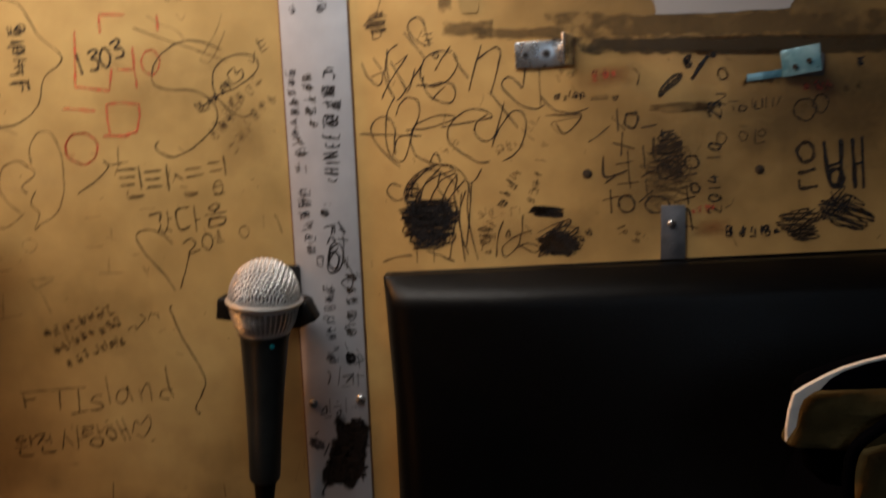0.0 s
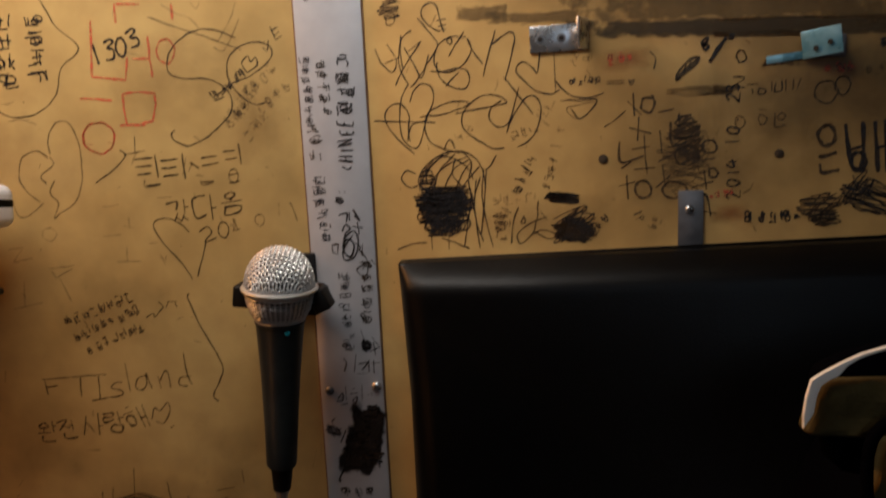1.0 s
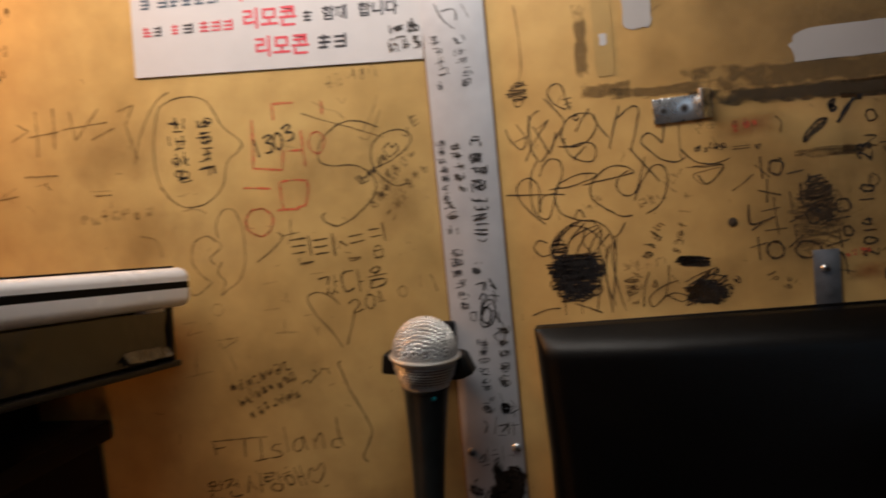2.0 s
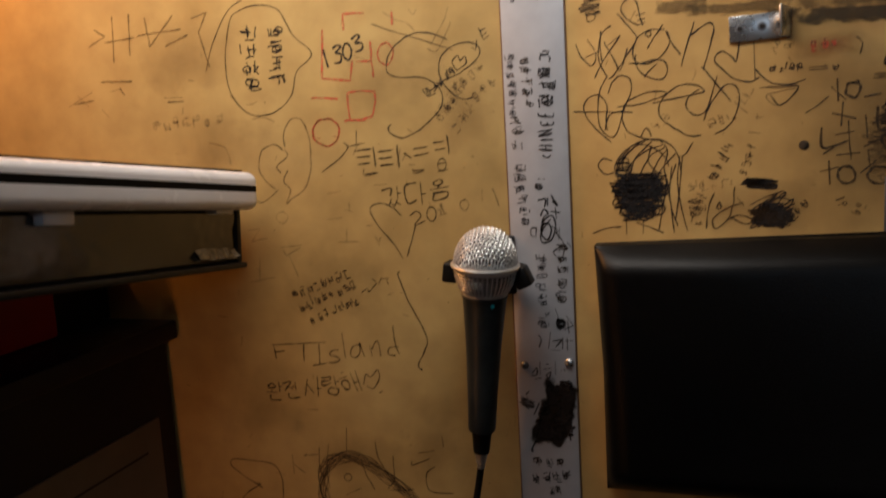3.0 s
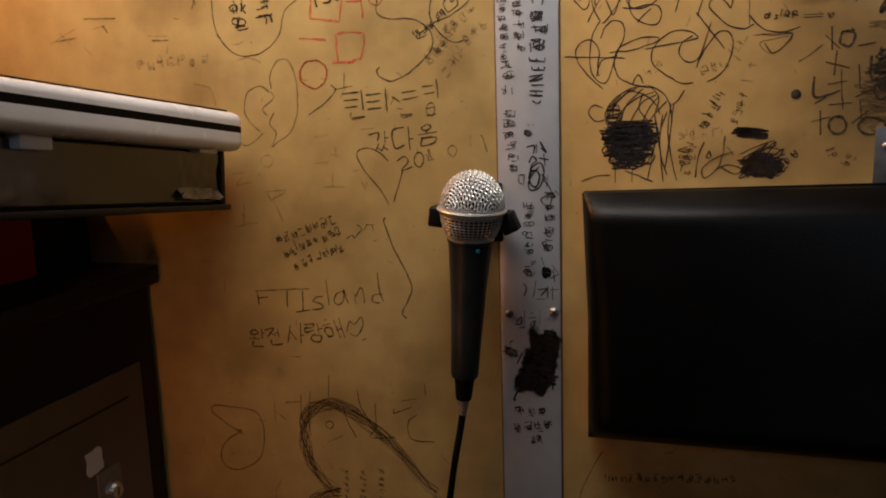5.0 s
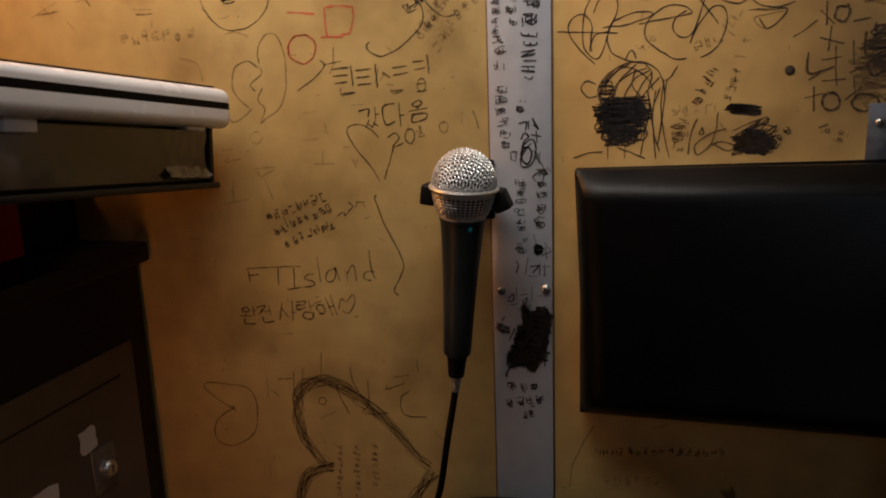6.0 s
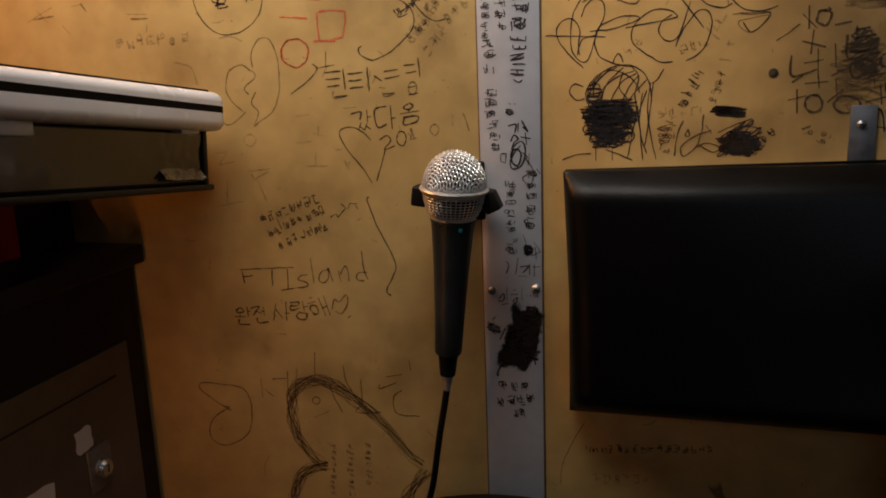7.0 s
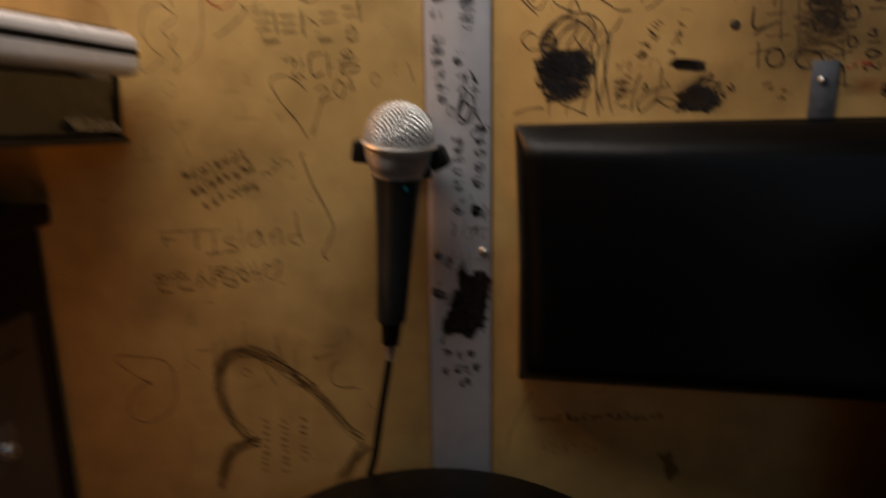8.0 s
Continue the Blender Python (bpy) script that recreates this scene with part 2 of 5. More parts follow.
part("board", box(W0, -0.0035, 0.0, 0.0117, 0.002, H - 0.002, 0.0012), BOARD, wall)
part("board", box(0.0035, W1, 0.0, 0.0117, 0.002, H - 0.002, 0.0012), BOARD, wall)


# ---- the metal strip over the joint ----
strip = thing("metal_strip", (0, 0, 0), "flat brushed aluminium joint strip with scribbles, screwed to the wall", "metal strip")
part("bar", box(-0.0255, 0.0255, -0.0022, -0.0002, 0.03, H - 0.01, 0.0006), ALU, strip)


def screw_head(parent, x, y, z, r, mat, name="screw"):
    bm = lathe([(r * 0.2, -r * 0.62), (r * 0.55, -r * 0.55), (r * 0.85, -r * 0.32), (r, 0.0), (r, 0.0006)], 20, Matrix.Rotation(radians(90), 4, "X") @ Matrix.Scale(-1, 4, (0, 0, 1)))
    bmesh.ops.recalc_face_normals(bm, faces=bm.faces)
    a = random.random() * 3
    slot = []
    for k in (0, 1):
        s = box(-r * 0.55, r * 0.55, -r * 0.66, -r * 0.45, -r * 0.09, r * 0.09)
        s.transform(Matrix.Rotation(a + k * math.pi / 2, 4, "Y"))
        slot.append(s)
    s = join(*slot)
    for b in (bm, s):
        b.transform(Matrix.Translation((x, y, z)))
    head = part(name, bm, mat, parent)
    part("slot", s, HOLE, head)
    return head


# Brown line mixes edge grime with the small shade beside the strip
EDGE_GRIME_SHADE = material("brown_grime_shade_line", (0.13, 0.07, 0.045), 0.8, 0, 0.4, 200, 0.2, 300, (0.25, 0.14, 0.07), 60)
for x in (-0.0262, 0.0262):
    part("edge_line", box(x - 0.0006, x + 0.0006, -0.0012, 0.0002, 0.03, H - 0.01, 0.0004, 1), EDGE_GRIME_SHADE, strip)
screw_head(strip, 0.0201, -0.0022, 0.645, 0.0042, STEEL)
screw_head(strip, -0.0184, -0.0022, 0.642, 0.0037, DULL)
screw_head(strip, 0.0201, -0.0022, 1.19, 0.0036, STEEL)
screw_head(strip, -0.0184, -0.0022, 1.188, 0.0030, DULL)


# ---- padded backrest ----
def pad(w, h, t, rim, nx, nz):
    """A padded panel: flat back on the wall, soft edges, slightly drawn-out corners."""
    bm = bmesh.new()
    grid = []

    def spread(n):
        ts = [i / (n - 1) for i in range(n)]
        return [0.5 - 0.5 * math.cos(math.pi * q) for q in ts]
    for v in spread(nz):
        row = []
        for u in spread(nx):
            x, z = u * w, v * h
            ex, ez = min(x, w - x), min(z, h - z)
            fx, fz = (math.sin(math.pi / 2 * min(1, e / rim)) for e in (ex, ez))
            gx, gz = min(1, ex / (0.5 * rim)), min(1, ez / (1.3 * rim))
            soften = (1 - (1 - gx) ** 3) * (1 - (1 - gz) ** 3)
            y = -t * (0.30 + 0.11 * fx * fz + 0.21 * soften)
            pull = 0.0035 * math.exp(-((x - w / 2) / (w / 2)) ** 2 * 0.5)
            soft = 0.0025 * noise.noise(Vector((x * 9, z * 9, 2.0)))
            inward = 0.0022 * (1 - abs(2 * v - 1)) * math.exp(-ex / 0.02)
            sx = x + (inward if u < 0.5 else -inward) * (1.0)
            sz = z - 0.0025 * math.sin(math.pi * u) * (1 if v > 0.5 else -1) * math.exp(-ez / 0.02) * 0.6
            row.append(bm.verts.new((sx, y + soft * min(fx, fz) - pull * fx * fz, sz)))
        grid.append(row)
    for a, b in zip(grid, grid[1:]):
        for i in range(nx - 1):
            bm.faces.new((a[i], a[i + 1], b[i + 1], b[i]))
    loop = grid[0] + [r[-1] for r in grid[1:]] + grid[-1][-2::-1] + [r[0] for r in grid[-2:0:-1]]
    back = [bm.verts.new((v.co.x, -0.0006, v.co.z)) for v in loop]
    for i in range(len(loop)):
        j = (i + 1) % len(loop)
        bm.faces.new((loop[j], loop[i], back[i], back[j]))
    bm.faces.new(back)
    bmesh.ops.recalc_face_normals(bm, faces=bm.faces)
    return bm


rest = thing("backrest", (0.0500, -0.0004, 0.5425), "black vinyl padded backrest panel fixed to the wall", "backrest")
bm = pad(0.70, 0.2045, 0.056, 0.022, 120, 70)
for v in bm.verts:
    # padding thickened towards the lower right, so more shade falls below it
    if v.co.y < -0.002:
        extra = 0.046 * min(1.0, v.co.x / 0.28) * max(0.0, 1 - v.co.z / 0.2045)
        v.co.y -= extra
        v.co.z += 0.22 * extra
REST = Matrix.Translation((0.0500, -0.0004, 0.5425)) @ Matrix.Rotation(radians(-1.3), 4, "Y")
bm.transform(REST)
part("cushion", bm, LEATHER, rest)
seam = [REST @ Vector(p) for p in ((0.001, -0.002, 0.001), (0.699, -0.002, 0.001), (0.699, -0.002, 0.2035), (0.001, -0.002, 0.2035))]
part("welt", tube(seam, 0.0016, 6, True), LEATHER, rest)


# ---- brackets ----
br = thing("steel_bracket", (0.149, 0, 0.897), "bright zinc bracket with three holes, one end bent outward", "bracket", "wall brackets")
m = Matrix.Translation((0.149, 0, 0.8975)) @ Matrix.Rotation(radians(-1.5), 4, "Y")
bm = box(0, 0.042, -0.0022, -0.0003, 0, 0.019, 0.0006)
bm.transform(m)
part("plate", bm, STEEL, br)
bm = box(0.0, 0.0018, -0.022, 0.0, 0, 0.0215, 0.0006)
bm.transform(m @ Matrix.Translation((0.0415, -0.0012, 0.0)) @ Matrix.Rotation(radians(-24), 4, "Z"))
part("bent_flange", bm, STEEL, br)
for dx in (0.0075, 0.0230, 0.0355):
    bm = lathe([(0.0033, 0.0), (0.0033, 0.0004), (0.0021, 0.0005)], 18, m @ Matrix.Translation((dx, -0.0022, 0.0095)) @ Matrix.Rotation(radians(90), 4, "X"))
    part("countersink", bm, DULL, br)
    bm = lathe([(0.0019, 0.0), (0.0019, 0.0007), (0.0008, 0.0008)], 14, m @ Matrix.Translation((dx, -0.0023, 0.0095)) @ Matrix.Rotation(radians(90), 4, "X"))
    part("hole", bm, HOLE, br)

br = thing("steel_bracket", (0.342, 0, 0.883), "small steel bracket wrapped in torn blue film, bent outward", "bracket", "wall brackets")
bm = box(0.342, 0.371, -0.0022, -0.0003, 0.884, 0.900, 0.0006)
part("plate", bm, DULL, br)
bm = box(0.0, 0.026, -0.0016, 0.0, 0.0, 0.019, 0.0006)
bm.transform(Matrix.Translation((0.342, -0.002, 0.8835)) @ Matrix.Rotation(radians(-8), 4, "Y") @ Matrix.Rotation(radians(-28), 4, "Z"))
part("bent_flange", bm, FILM, br)
bm = box(0.0, 0.027, -0.0011, -0.0003, 0.0, 0.0055, 0.0004)
bm.transform(Matrix.Translation((0.317, 0, 0.8815)) @ Matrix.Rotation(radians(-6), 4, "Y"))
part("film_tail", bm, FILM, br)
for dx, dz in ((0.0165, 0.0105), (0.0075, 0.007)):
    bm = lathe([(0.0018, 0), (0.0018, 0.0006), (0.0006, 0.0007)], 14, Matrix.Translation((0.342, -0.0036, 0.8835)) @ Matrix.Rotation(radians(-28), 4, "Z") @ Matrix.Translation((dx, -0.0016, dz)) @ Matrix.Rotation(radians(90), 4, "X"))
    part("hole", bm, HOLE, br)

br = thing("steel_bracket", (0.264, 0, 0.745), "dull steel fixing plate with a bolt above the backrest", "bracket", "wall brackets")
part("plate", box(0.2553, 0.2737, -0.0024, -0.0003, 0.742, 0.793, 0.0007), DULL, br)
screw_head(br, 0.2635, -0.0024, 0.779, 0.0036, STEEL, "bolt")
bm = lathe([(0.0032, 0.0), (0.0032, 0.0005), (0.001, 0.0006)], 16, Matrix.Translation((0.2645, -0.0024, 0.7615)) @ Matrix.Rotation(radians(90), 4, "X"))
part("hole", bm, DULL, br)

for x, z, r in ((0.201, 0.8185, 0.0036), (0.3275, 0.8175, 0.0034)):
    bm = lathe([(r, -0.0003), (r * 0.95, 0.0006), (r * 0.6, 0.0011), (r * 0.2, 0.0013)], 18, Matrix.Translation((x, 0, z)) @ Matrix.Rotation(radians(90), 4, "X"))
    part("plugged_hole", bm, PLUG, wall)


# ---- microphone in its wall holder ----
def frame_axis(a, b):
    """The pose that puts the z axis along a to b, with its origin at a."""
    d = (Vector(b) - Vector(a)).normalized()
    return Matrix.Translation(a) @ d.to_track_quat("Z", "Y").to_matrix().to_4x4()


MIC = frame_axis((-0.0475, -0.0475, 0.5995), (-0.0345, -0.0570, 0.7478))
mic = thing("microphone", (-0.0435, -0.0530, 0.602), "silver mesh microphone with a gunmetal handle in a wall holder", "microphone")
part("handle", lathe([(0.0092, 0.0), (0.0109, 0.0008), (0.0115, 0.003), (0.0123, 0.031), (0.0143, 0.072), (0.0166, 0.104), (0.0176, 0.114), (0.0180, 0.1165), (0.0170, 0.1175)], 48, MIC), HANDLE, mic)
part("handle_ring", lathe([(0.0176, 0.1145), (0.0184, 0.1152), (0.0184, 0.1168), (0.0176, 0.1175)], 48, MIC), HANDLE, mic)
bm = lathe([(0.0018, -0.0004), (0.0018, 0.0006), (0.0006, 0.0009)], 16, MIC @ Matrix.Translation((-0.006, -0.0163, 0.1112)) @ Matrix.Rotation(radians(90), 4, "X"))
part("mark", bm, CYAN, mic, "small teal dot")


def grille(profile, seg, thick):
    """Wire mesh over a turned shape: rings and uprights of thin wire."""
    bms = []
    for r, z in profile:
        bms.append(tube([(r * math.cos(2 * math.pi * i / seg), r * math.sin(2 * math.pi * i / seg), z) for i in range(seg)], thick, 5, True))
    for i in range(seg):
        a = 2 * math.pi * i / seg
        wave = [((r + thick * 0.9 * (1 if (i + k) % 2 else -1)) * math.cos(a), (r + thick * 0.9 * (1 if (i + k) % 2 else -1)) * math.sin(a), z) for k, (r, z) in enumerate(profile)]
        bms.append(tube(wave, thick, 5))
    return bms


R = 0.0247
wires = []
for k in range(-15, 16):
    phi = radians(5.8 * k)
    off, rr = R * math.sin(phi), R * math.cos(phi)
    for axis in (0, 1):
        line = []
        for q in range(0, 125):
            a = radians(q * 1.45)
            bulge = 1 + 0.020 * math.cos(math.pi * q / 4 + math.pi * (k + axis))
            u, z = rr * math.cos(a) * bulge, rr * math.sin(a) * bulge
            line.append((off, u, 0.1425 + 1.13 * z) if axis == 0 else (u, off, 0.1425 + 1.13 * z))
        wires.append(tube(line, 0.00056, 5))
bm = join(*wires)
bm.transform(MIC)
part("mesh_dome", bm, CHROME, mic, "shiny silver woven wire mesh dome")
skirt = [(0.0184 + (0.0243 - 0.0184) * math.sin(k / 8 * math.pi / 2) ** 0.9, 0.1193 + 0.0187 * k / 8) for k in range(9)]
bm = join(*grille(skirt, 40, 0.00052))
bm.transform(MIC)
part("mesh_skirt", bm, SKIRT, mic, "silver wire mesh below the ring")
core = [(0.0165, 0.1172), (0.0172, 0.1195), (0.0200, 0.128), (0.0222, 0.1385), (0.0230, 0.1425)] + [(0.0229 * math.cos(radians(q)), 0.1425 + 0.0229 * 1.12 * math.sin(radians(q))) for q in (15, 30, 45, 60, 75, 85)]
part("foam_core", lathe(core, 40, MIC), FOAM, mic)
part("collar", lathe([(0.0234, 0.1362), (0.0246, 0.1370), (0.0260, 0.1384), (0.0272, 0.1396), (0.0276, 0.1406), (0.0271, 0.1415), (0.0258, 0.1420), (0.0244, 0.1424)], 56, MIC), RIM, mic, "satin metal ring round the head")
part("neck_ring", lathe([(0.0168, 0.1166), (0.0182, 0.1172), (0.0184, 0.1188), (0.0178, 0.1200)], 48, MIC), SKIRT, mic)
part("plug", lathe([(0.0055, -0.020), (0.0066, -0.0195), (0.0074, -0.012), (0.0078, -0.006), (0.0085, -0.001), (0.0080, 0.001)], 28, MIC), RUBBER, mic)
part("strain_relief", lathe([(0.0030, -0.034), (0.0034, -0.033), (0.0030, -0.030), (0.0042, -0.0285), (0.0042, -0.024), (0.0050, -0.0235), (0.0052, -0.019)], 20, MIC), RIM, mic)
tail = MIC @ Vector((0, 0, -0.031))
line = smooth_line([tail, tail + Vector((-0.0035, 0.002, -0.018)), (-0.0595, -0.044, 0.520), (-0.0700, -0.033, 0.470), (-0.084, -0.018, 0.42), (-0.10, -0.012, 0.30), (-0.13, -0.03, 0.12), (-0.17, -0.05, 0.012), (-0.26, -0.08, 0.006)], 8)
part("cable", tube(line, 0.0029, 10), RUBBER, mic, "black rubber microphone cable")

holder = thing("microphone_holder", (-0.036, 0, 0.73), "black rubber microphone clip screwed to the wall", "microphone holder")
part("base_plate", box(-0.050, -0.022, -0.006, 0.0, 0.705, 0.755, 0.002), BLACK, holder)
part("arm", box(-0.044, -0.028, -0.022, -0.004, 0.722, 0.738, 0.002), BLACK, holder)
for s, x0, z0, lean in ((-1, -0.0652, 0.7325, 8), (1, -0.0080, 0.7275, -24)):
    cur = smooth_line([(-0.036 + s * 0.006, -0.018, 0.731), (-0.036 + s * 0.020, -0.019, 0.731), (-0.036 + s * 0.0265, -0.030, 0.731), (-0.036 + s * 0.0265, -0.046, z0)], 5)
    part("prong", tube(cur, 0.0034, 8), RUBBER, holder)
    bm = box(-0.0063, 0.0063, -0.009, 0.009, -0.0080, 0.0080, 0.0020, 3)
    bm.transform(Matrix.Translation((x0, -0.047, z0)) @ Matrix.Rotation(radians(lean), 4, "Y"))
    part("grip_pad", bm, RUBBER, holder)


# ---- machine beside the wall: cabinet, neck, console ----
machine = thing("karaoke_machine", (-0.6, -0.3, 0), "dark lacquered coin karaoke machine with a tilted white console", "karaoke machine")
FX = -0.378
part("cabinet", box(-0.86, FX, -0.60, -0.003, 0.0, 0.660, 0.004), CABINET, machine)
part("top_lip", box(-0.865, FX + 0.014, -0.605, -0.003, 0.660, 0.679, 0.0025), CABINET, machine)
plate = part("front_plate", box(FX - 0.001, FX + 0.0028, -0.56, -0.030, 0.10, 0.588, 0.0016), PLATE, machine, "brown-grey sheet metal coin door")
part("seam", box(FX + 0.0027, FX + 0.0033, -0.56, -0.052, 0.5592, 0.5612), HOLE, plate)
lock = part("lock_plate", box(FX + 0.0026, FX + 0.0048, -0.104, -0.074, 0.464, 0.506, 0.001), DULL, plate, "scratched metal lock plate")
bm = lathe([(0.0075, 0), (0.0085, 0.001), (0.0085, 0.006), (0.0065, 0.0085), (0.003, 0.0088)], 24, Matrix.Translation((FX + 0.0046, -0.090, 0.485)) @ Matrix.Rotation(radians(90), 4, "Y"))
part("lock_cylinder", bm, STEEL, lock)
bm = box(FX + 0.0132, FX + 0.0137, -0.0908, -0.0892, 0.481, 0.489)
part("keyhole", bm, HOLE, lock)


def torn_sticker(y0, z0, w, h, seed):
    rnd = random.Random(seed)
    bm = bmesh.new()
    pts = []
    for i in range(18):
        a = 2 * math.pi * i / 18
        c, s = math.cos(a), math.sin(a)
        k = 1 / max(abs(c), abs(s)) * (0.82 + 0.2 * rnd.random())
        pts.append(bm.verts.new((FX + 0.0032, y0 + 0.5 * w * c * k, z0 + 0.5 * h * s * k)))
    f = bm.faces.new(pts)
    r = bmesh.ops.extrude_face_region(bm, geom=[f])
    for v in r["geom"]:
        if isinstance(v, bmesh.types.BMVert):
            v.co.x += 0.0002
    bmesh.ops.recalc_face_normals(bm, faces=bm.faces)
    return bm


part("torn_sticker", torn_sticker(-0.104, 0.519, 0.022, 0.025, 3), PAPER, plate, "torn white paper sticker", False)
part("torn_sticker", torn_sticker(-0.170, 0.487, 0.052, 0.03, 5), PAPER, plate, "torn white paper sticker", False)
part("neck", box(-0.80, -0.440, -0.55, -0.004, 0.679, 0.760, 0.003), BLACK, machine)
part("red_panel", box(-0.442, -0.434, -0.42, -0.080, 0.680, 0.742, 0.003), RED, machine, "dull red plastic panel")

TILT_C = Matrix.Translation((-0.25, -0.045, 0.742)) @ Matrix.Rotation(radians(-5.6), 4, "X")


def slab(x0, x1, y0, y1, z0, z1, r, corner, seg=5, side=0):
    """A slab with rounded plan corners and softened rims."""
    bm = box(x0, x1, y0, y1, z0, z1)
    up = [e for e in bm.edges if abs(e.verts[0].co.z - e.verts[1].co.z) > 1e-6]
    bmesh.ops.bevel(bm, geom=up, offset=corner, segments=6, affect="EDGES", profile=0.5)
    rim = [e for e in bm.edges if len(e.link_faces) == 2 and abs(e.calc_face_angle(0)) > 0.9]
    if side:
        mid = (z0 + z1) / 2
        rim = [e for e in rim if all((v.co.z - mid) * side > 0 for v in e.verts)]
    bmesh.ops.bevel(bm, geom=rim, offset=r, segments=seg, affect="EDGES", profile=0.5)
    return bm


def console_part(name, bm, mat, label=""):
    bm.transform(TILT_C)
    return part(name, bm, mat, console, label)


console = part("console_tray", (lambda b: (b.transform(TILT_C), b)[1])(box(-0.52, -0.014, -0.46, -0.001, 0.0, 0.0455, 0.002)), BLACK, machine, "black tray under the console, wrapped in glossy tape")


def crumpled_sheet(x, y0, y1, z0, z1, ny, nz, deep):
    """A sheet of tape with creases, thick enough to have a back."""
    bm = bmesh.new()
    front, back = [], []
    for j in range(nz + 1):
        fr, bk = [], []
        for i in range(ny + 1):
            y, z = y0 + (y1 - y0) * i / ny, z0 + (z1 - z0) * j / nz
            q = abs(noise.noise(Vector((y * 42, z * 70, 3.1)))) * 1.4 + 0.5 * noise.noise(Vector((y * 130, z * 130, 8.0)))
            near = max(0.0, 1 - (y1 - y) / 0.09)
            fr.append(bm.verts.new((x + deep * q * (0.45 + 1.5 * near) - 0.006 * near * (1 - j / nz) * 0.4, y, z)))
            bk.append(bm.verts.new((x - 0.003, y, z)))
        front.append(fr)
        back.append(bk)
    for a, b in zip(front, front[1:]):
        for i in range(ny):
            bm.faces.new((a[i], a[i + 1], b[i + 1], b[i]))
    for a, b in zip(back, back[1:]):
        for i in range(ny):
            bm.faces.new((b[i], b[i + 1], a[i + 1], a[i]))
    bmesh.ops.recalc_face_normals(bm, faces=bm.faces)
    return bm


console_part("tape_wrap", crumpled_sheet(-0.0115, -0.452, -0.005, 0.003, 0.043, 150, 16, 0.0007), TAPE, "crumpled glossy tape over the tray")
# Added crease, paler than the tape, stands in for its end highlight
GLINT_FOLD = material("tape_glint_fold", (0.09, 0.075, 0.055), 0.10, 0.3, 0.6, 120, 0.5, 140, (0.07, 0.055, 0.04), 90, 1.0)
bm = crumpled_sheet(0.0, -0.064, -0.006, -0.0050, 0.0050, 60, 8, 0.0018)
bm.transform(Matrix.Translation((-0.0095, 0, 0.0095)) @ Matrix.Rotation(radians(-40), 4, "Y"))
console_part("glint_fold", bm, GLINT_FOLD, "added crease of clear tape for the highlight")
console_part("tray_flange", box(-0.52, -0.004, -0.462, 0.002, -0.005, 0.0, 0.0015), BLACK)
console_part("corner_edge", box(-0.020, -0.010, -0.0035, 0.003, -0.001, 0.0455, 0.001), BLACK)
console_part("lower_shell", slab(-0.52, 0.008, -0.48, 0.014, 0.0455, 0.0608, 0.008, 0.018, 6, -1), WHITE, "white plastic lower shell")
console_part("gasket", slab(-0.519, 0.0079, -0.4785, 0.0139, 0.0608, 0.0665, 0.0003, 0.018, 1), GASKET)
def thinning(bm, z0, k):
    """Thin a slab above z0 towards the near end of the console."""
    for v in bm.verts:
        v.co.z = z0 + (v.co.z - z0) * (1 - k * max(0.0, min(1.0, -v.co.y / 0.28)))
    return bm


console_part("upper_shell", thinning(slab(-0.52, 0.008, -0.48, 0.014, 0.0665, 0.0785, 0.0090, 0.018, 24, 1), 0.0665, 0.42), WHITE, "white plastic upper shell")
console_part("top_plate", thinning(slab(-0.512, -0.001, -0.472, 0.004, 0.0783, 0.0803, 0.0004, 0.014, 1), 0.0665, 0.40), GASKET, "thin black top panel")
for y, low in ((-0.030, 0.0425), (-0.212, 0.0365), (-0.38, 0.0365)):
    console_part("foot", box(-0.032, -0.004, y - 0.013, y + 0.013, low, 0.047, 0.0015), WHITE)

# Unseen lit panel, added to go with the bluish fill
monitor = thing("monitor", (0.50, D0, 1.15), "unseen lit panel facing the scribbled boards, added as a cool fill", "monitor")
part("housing", box(0.24, 0.76, D0 + 0.012, D0 + 0.060, 0.97, 1.33, 0.006), BLACK, monitor)
part("screen", box(0.265, 0.735, D0 + 0.060, D0 + 0.062, 0.995, 1.305), COOL_PANEL, monitor, "lit panel of the added cool fill", False)
part("bracket", box(0.44, 0.56, D0, D0 + 0.014, 1.08, 1.22, 0.002), BLACK, monitor)
# Unseen orange source at the upper left; the tube form is assumed
tube_lamp = thing("unseen_amber_lamp", (-0.72, -0.06, 1.28), "unseen amber tube lamp added on the wall above the machine", "lamp")
part("mount", box(-0.88, -0.56, -0.03, 0.0, 1.285, 1.31, 0.003), BLACK, tube_lamp)
part("diffuser", tube([(-0.87, -0.05, 1.29), (-0.57, -0.05, 1.29)], 0.012, 16), AMBER, tube_lamp)
# Unseen panel and arm, added to carry the low amber fill
low_fill = thing("unseen_amber_lamp", (-0.335, -0.41, 0.41), "small unseen amber panel added to fill the lower left wall", "lamp")
part("arm", box(FX, -0.305, -0.425, -0.415, 0.51, 0.54, 0.002), BLACK, low_fill)
part("housing", box(-0.365, -0.305, -0.416, -0.407, 0.415, 0.645, 0.003), BLACK, low_fill)
part("diffuser", box(-0.36, -0.31, -0.407, -0.404, 0.42, 0.64, 0.001), AMBER, low_fill)
# Unseen lamp for the light from above; rods and tilt are assumed
lamp = thing("pendant_lamp", (-0.14, -0.30, H), "unseen rectangular lamp with a warm diffuser, hung tilted from the ceiling", "lamp")
TILT_L = Matrix.Translation((-0.14, -0.305, 1.330)) @ Matrix.Rotation(radians(44), 4, "X")
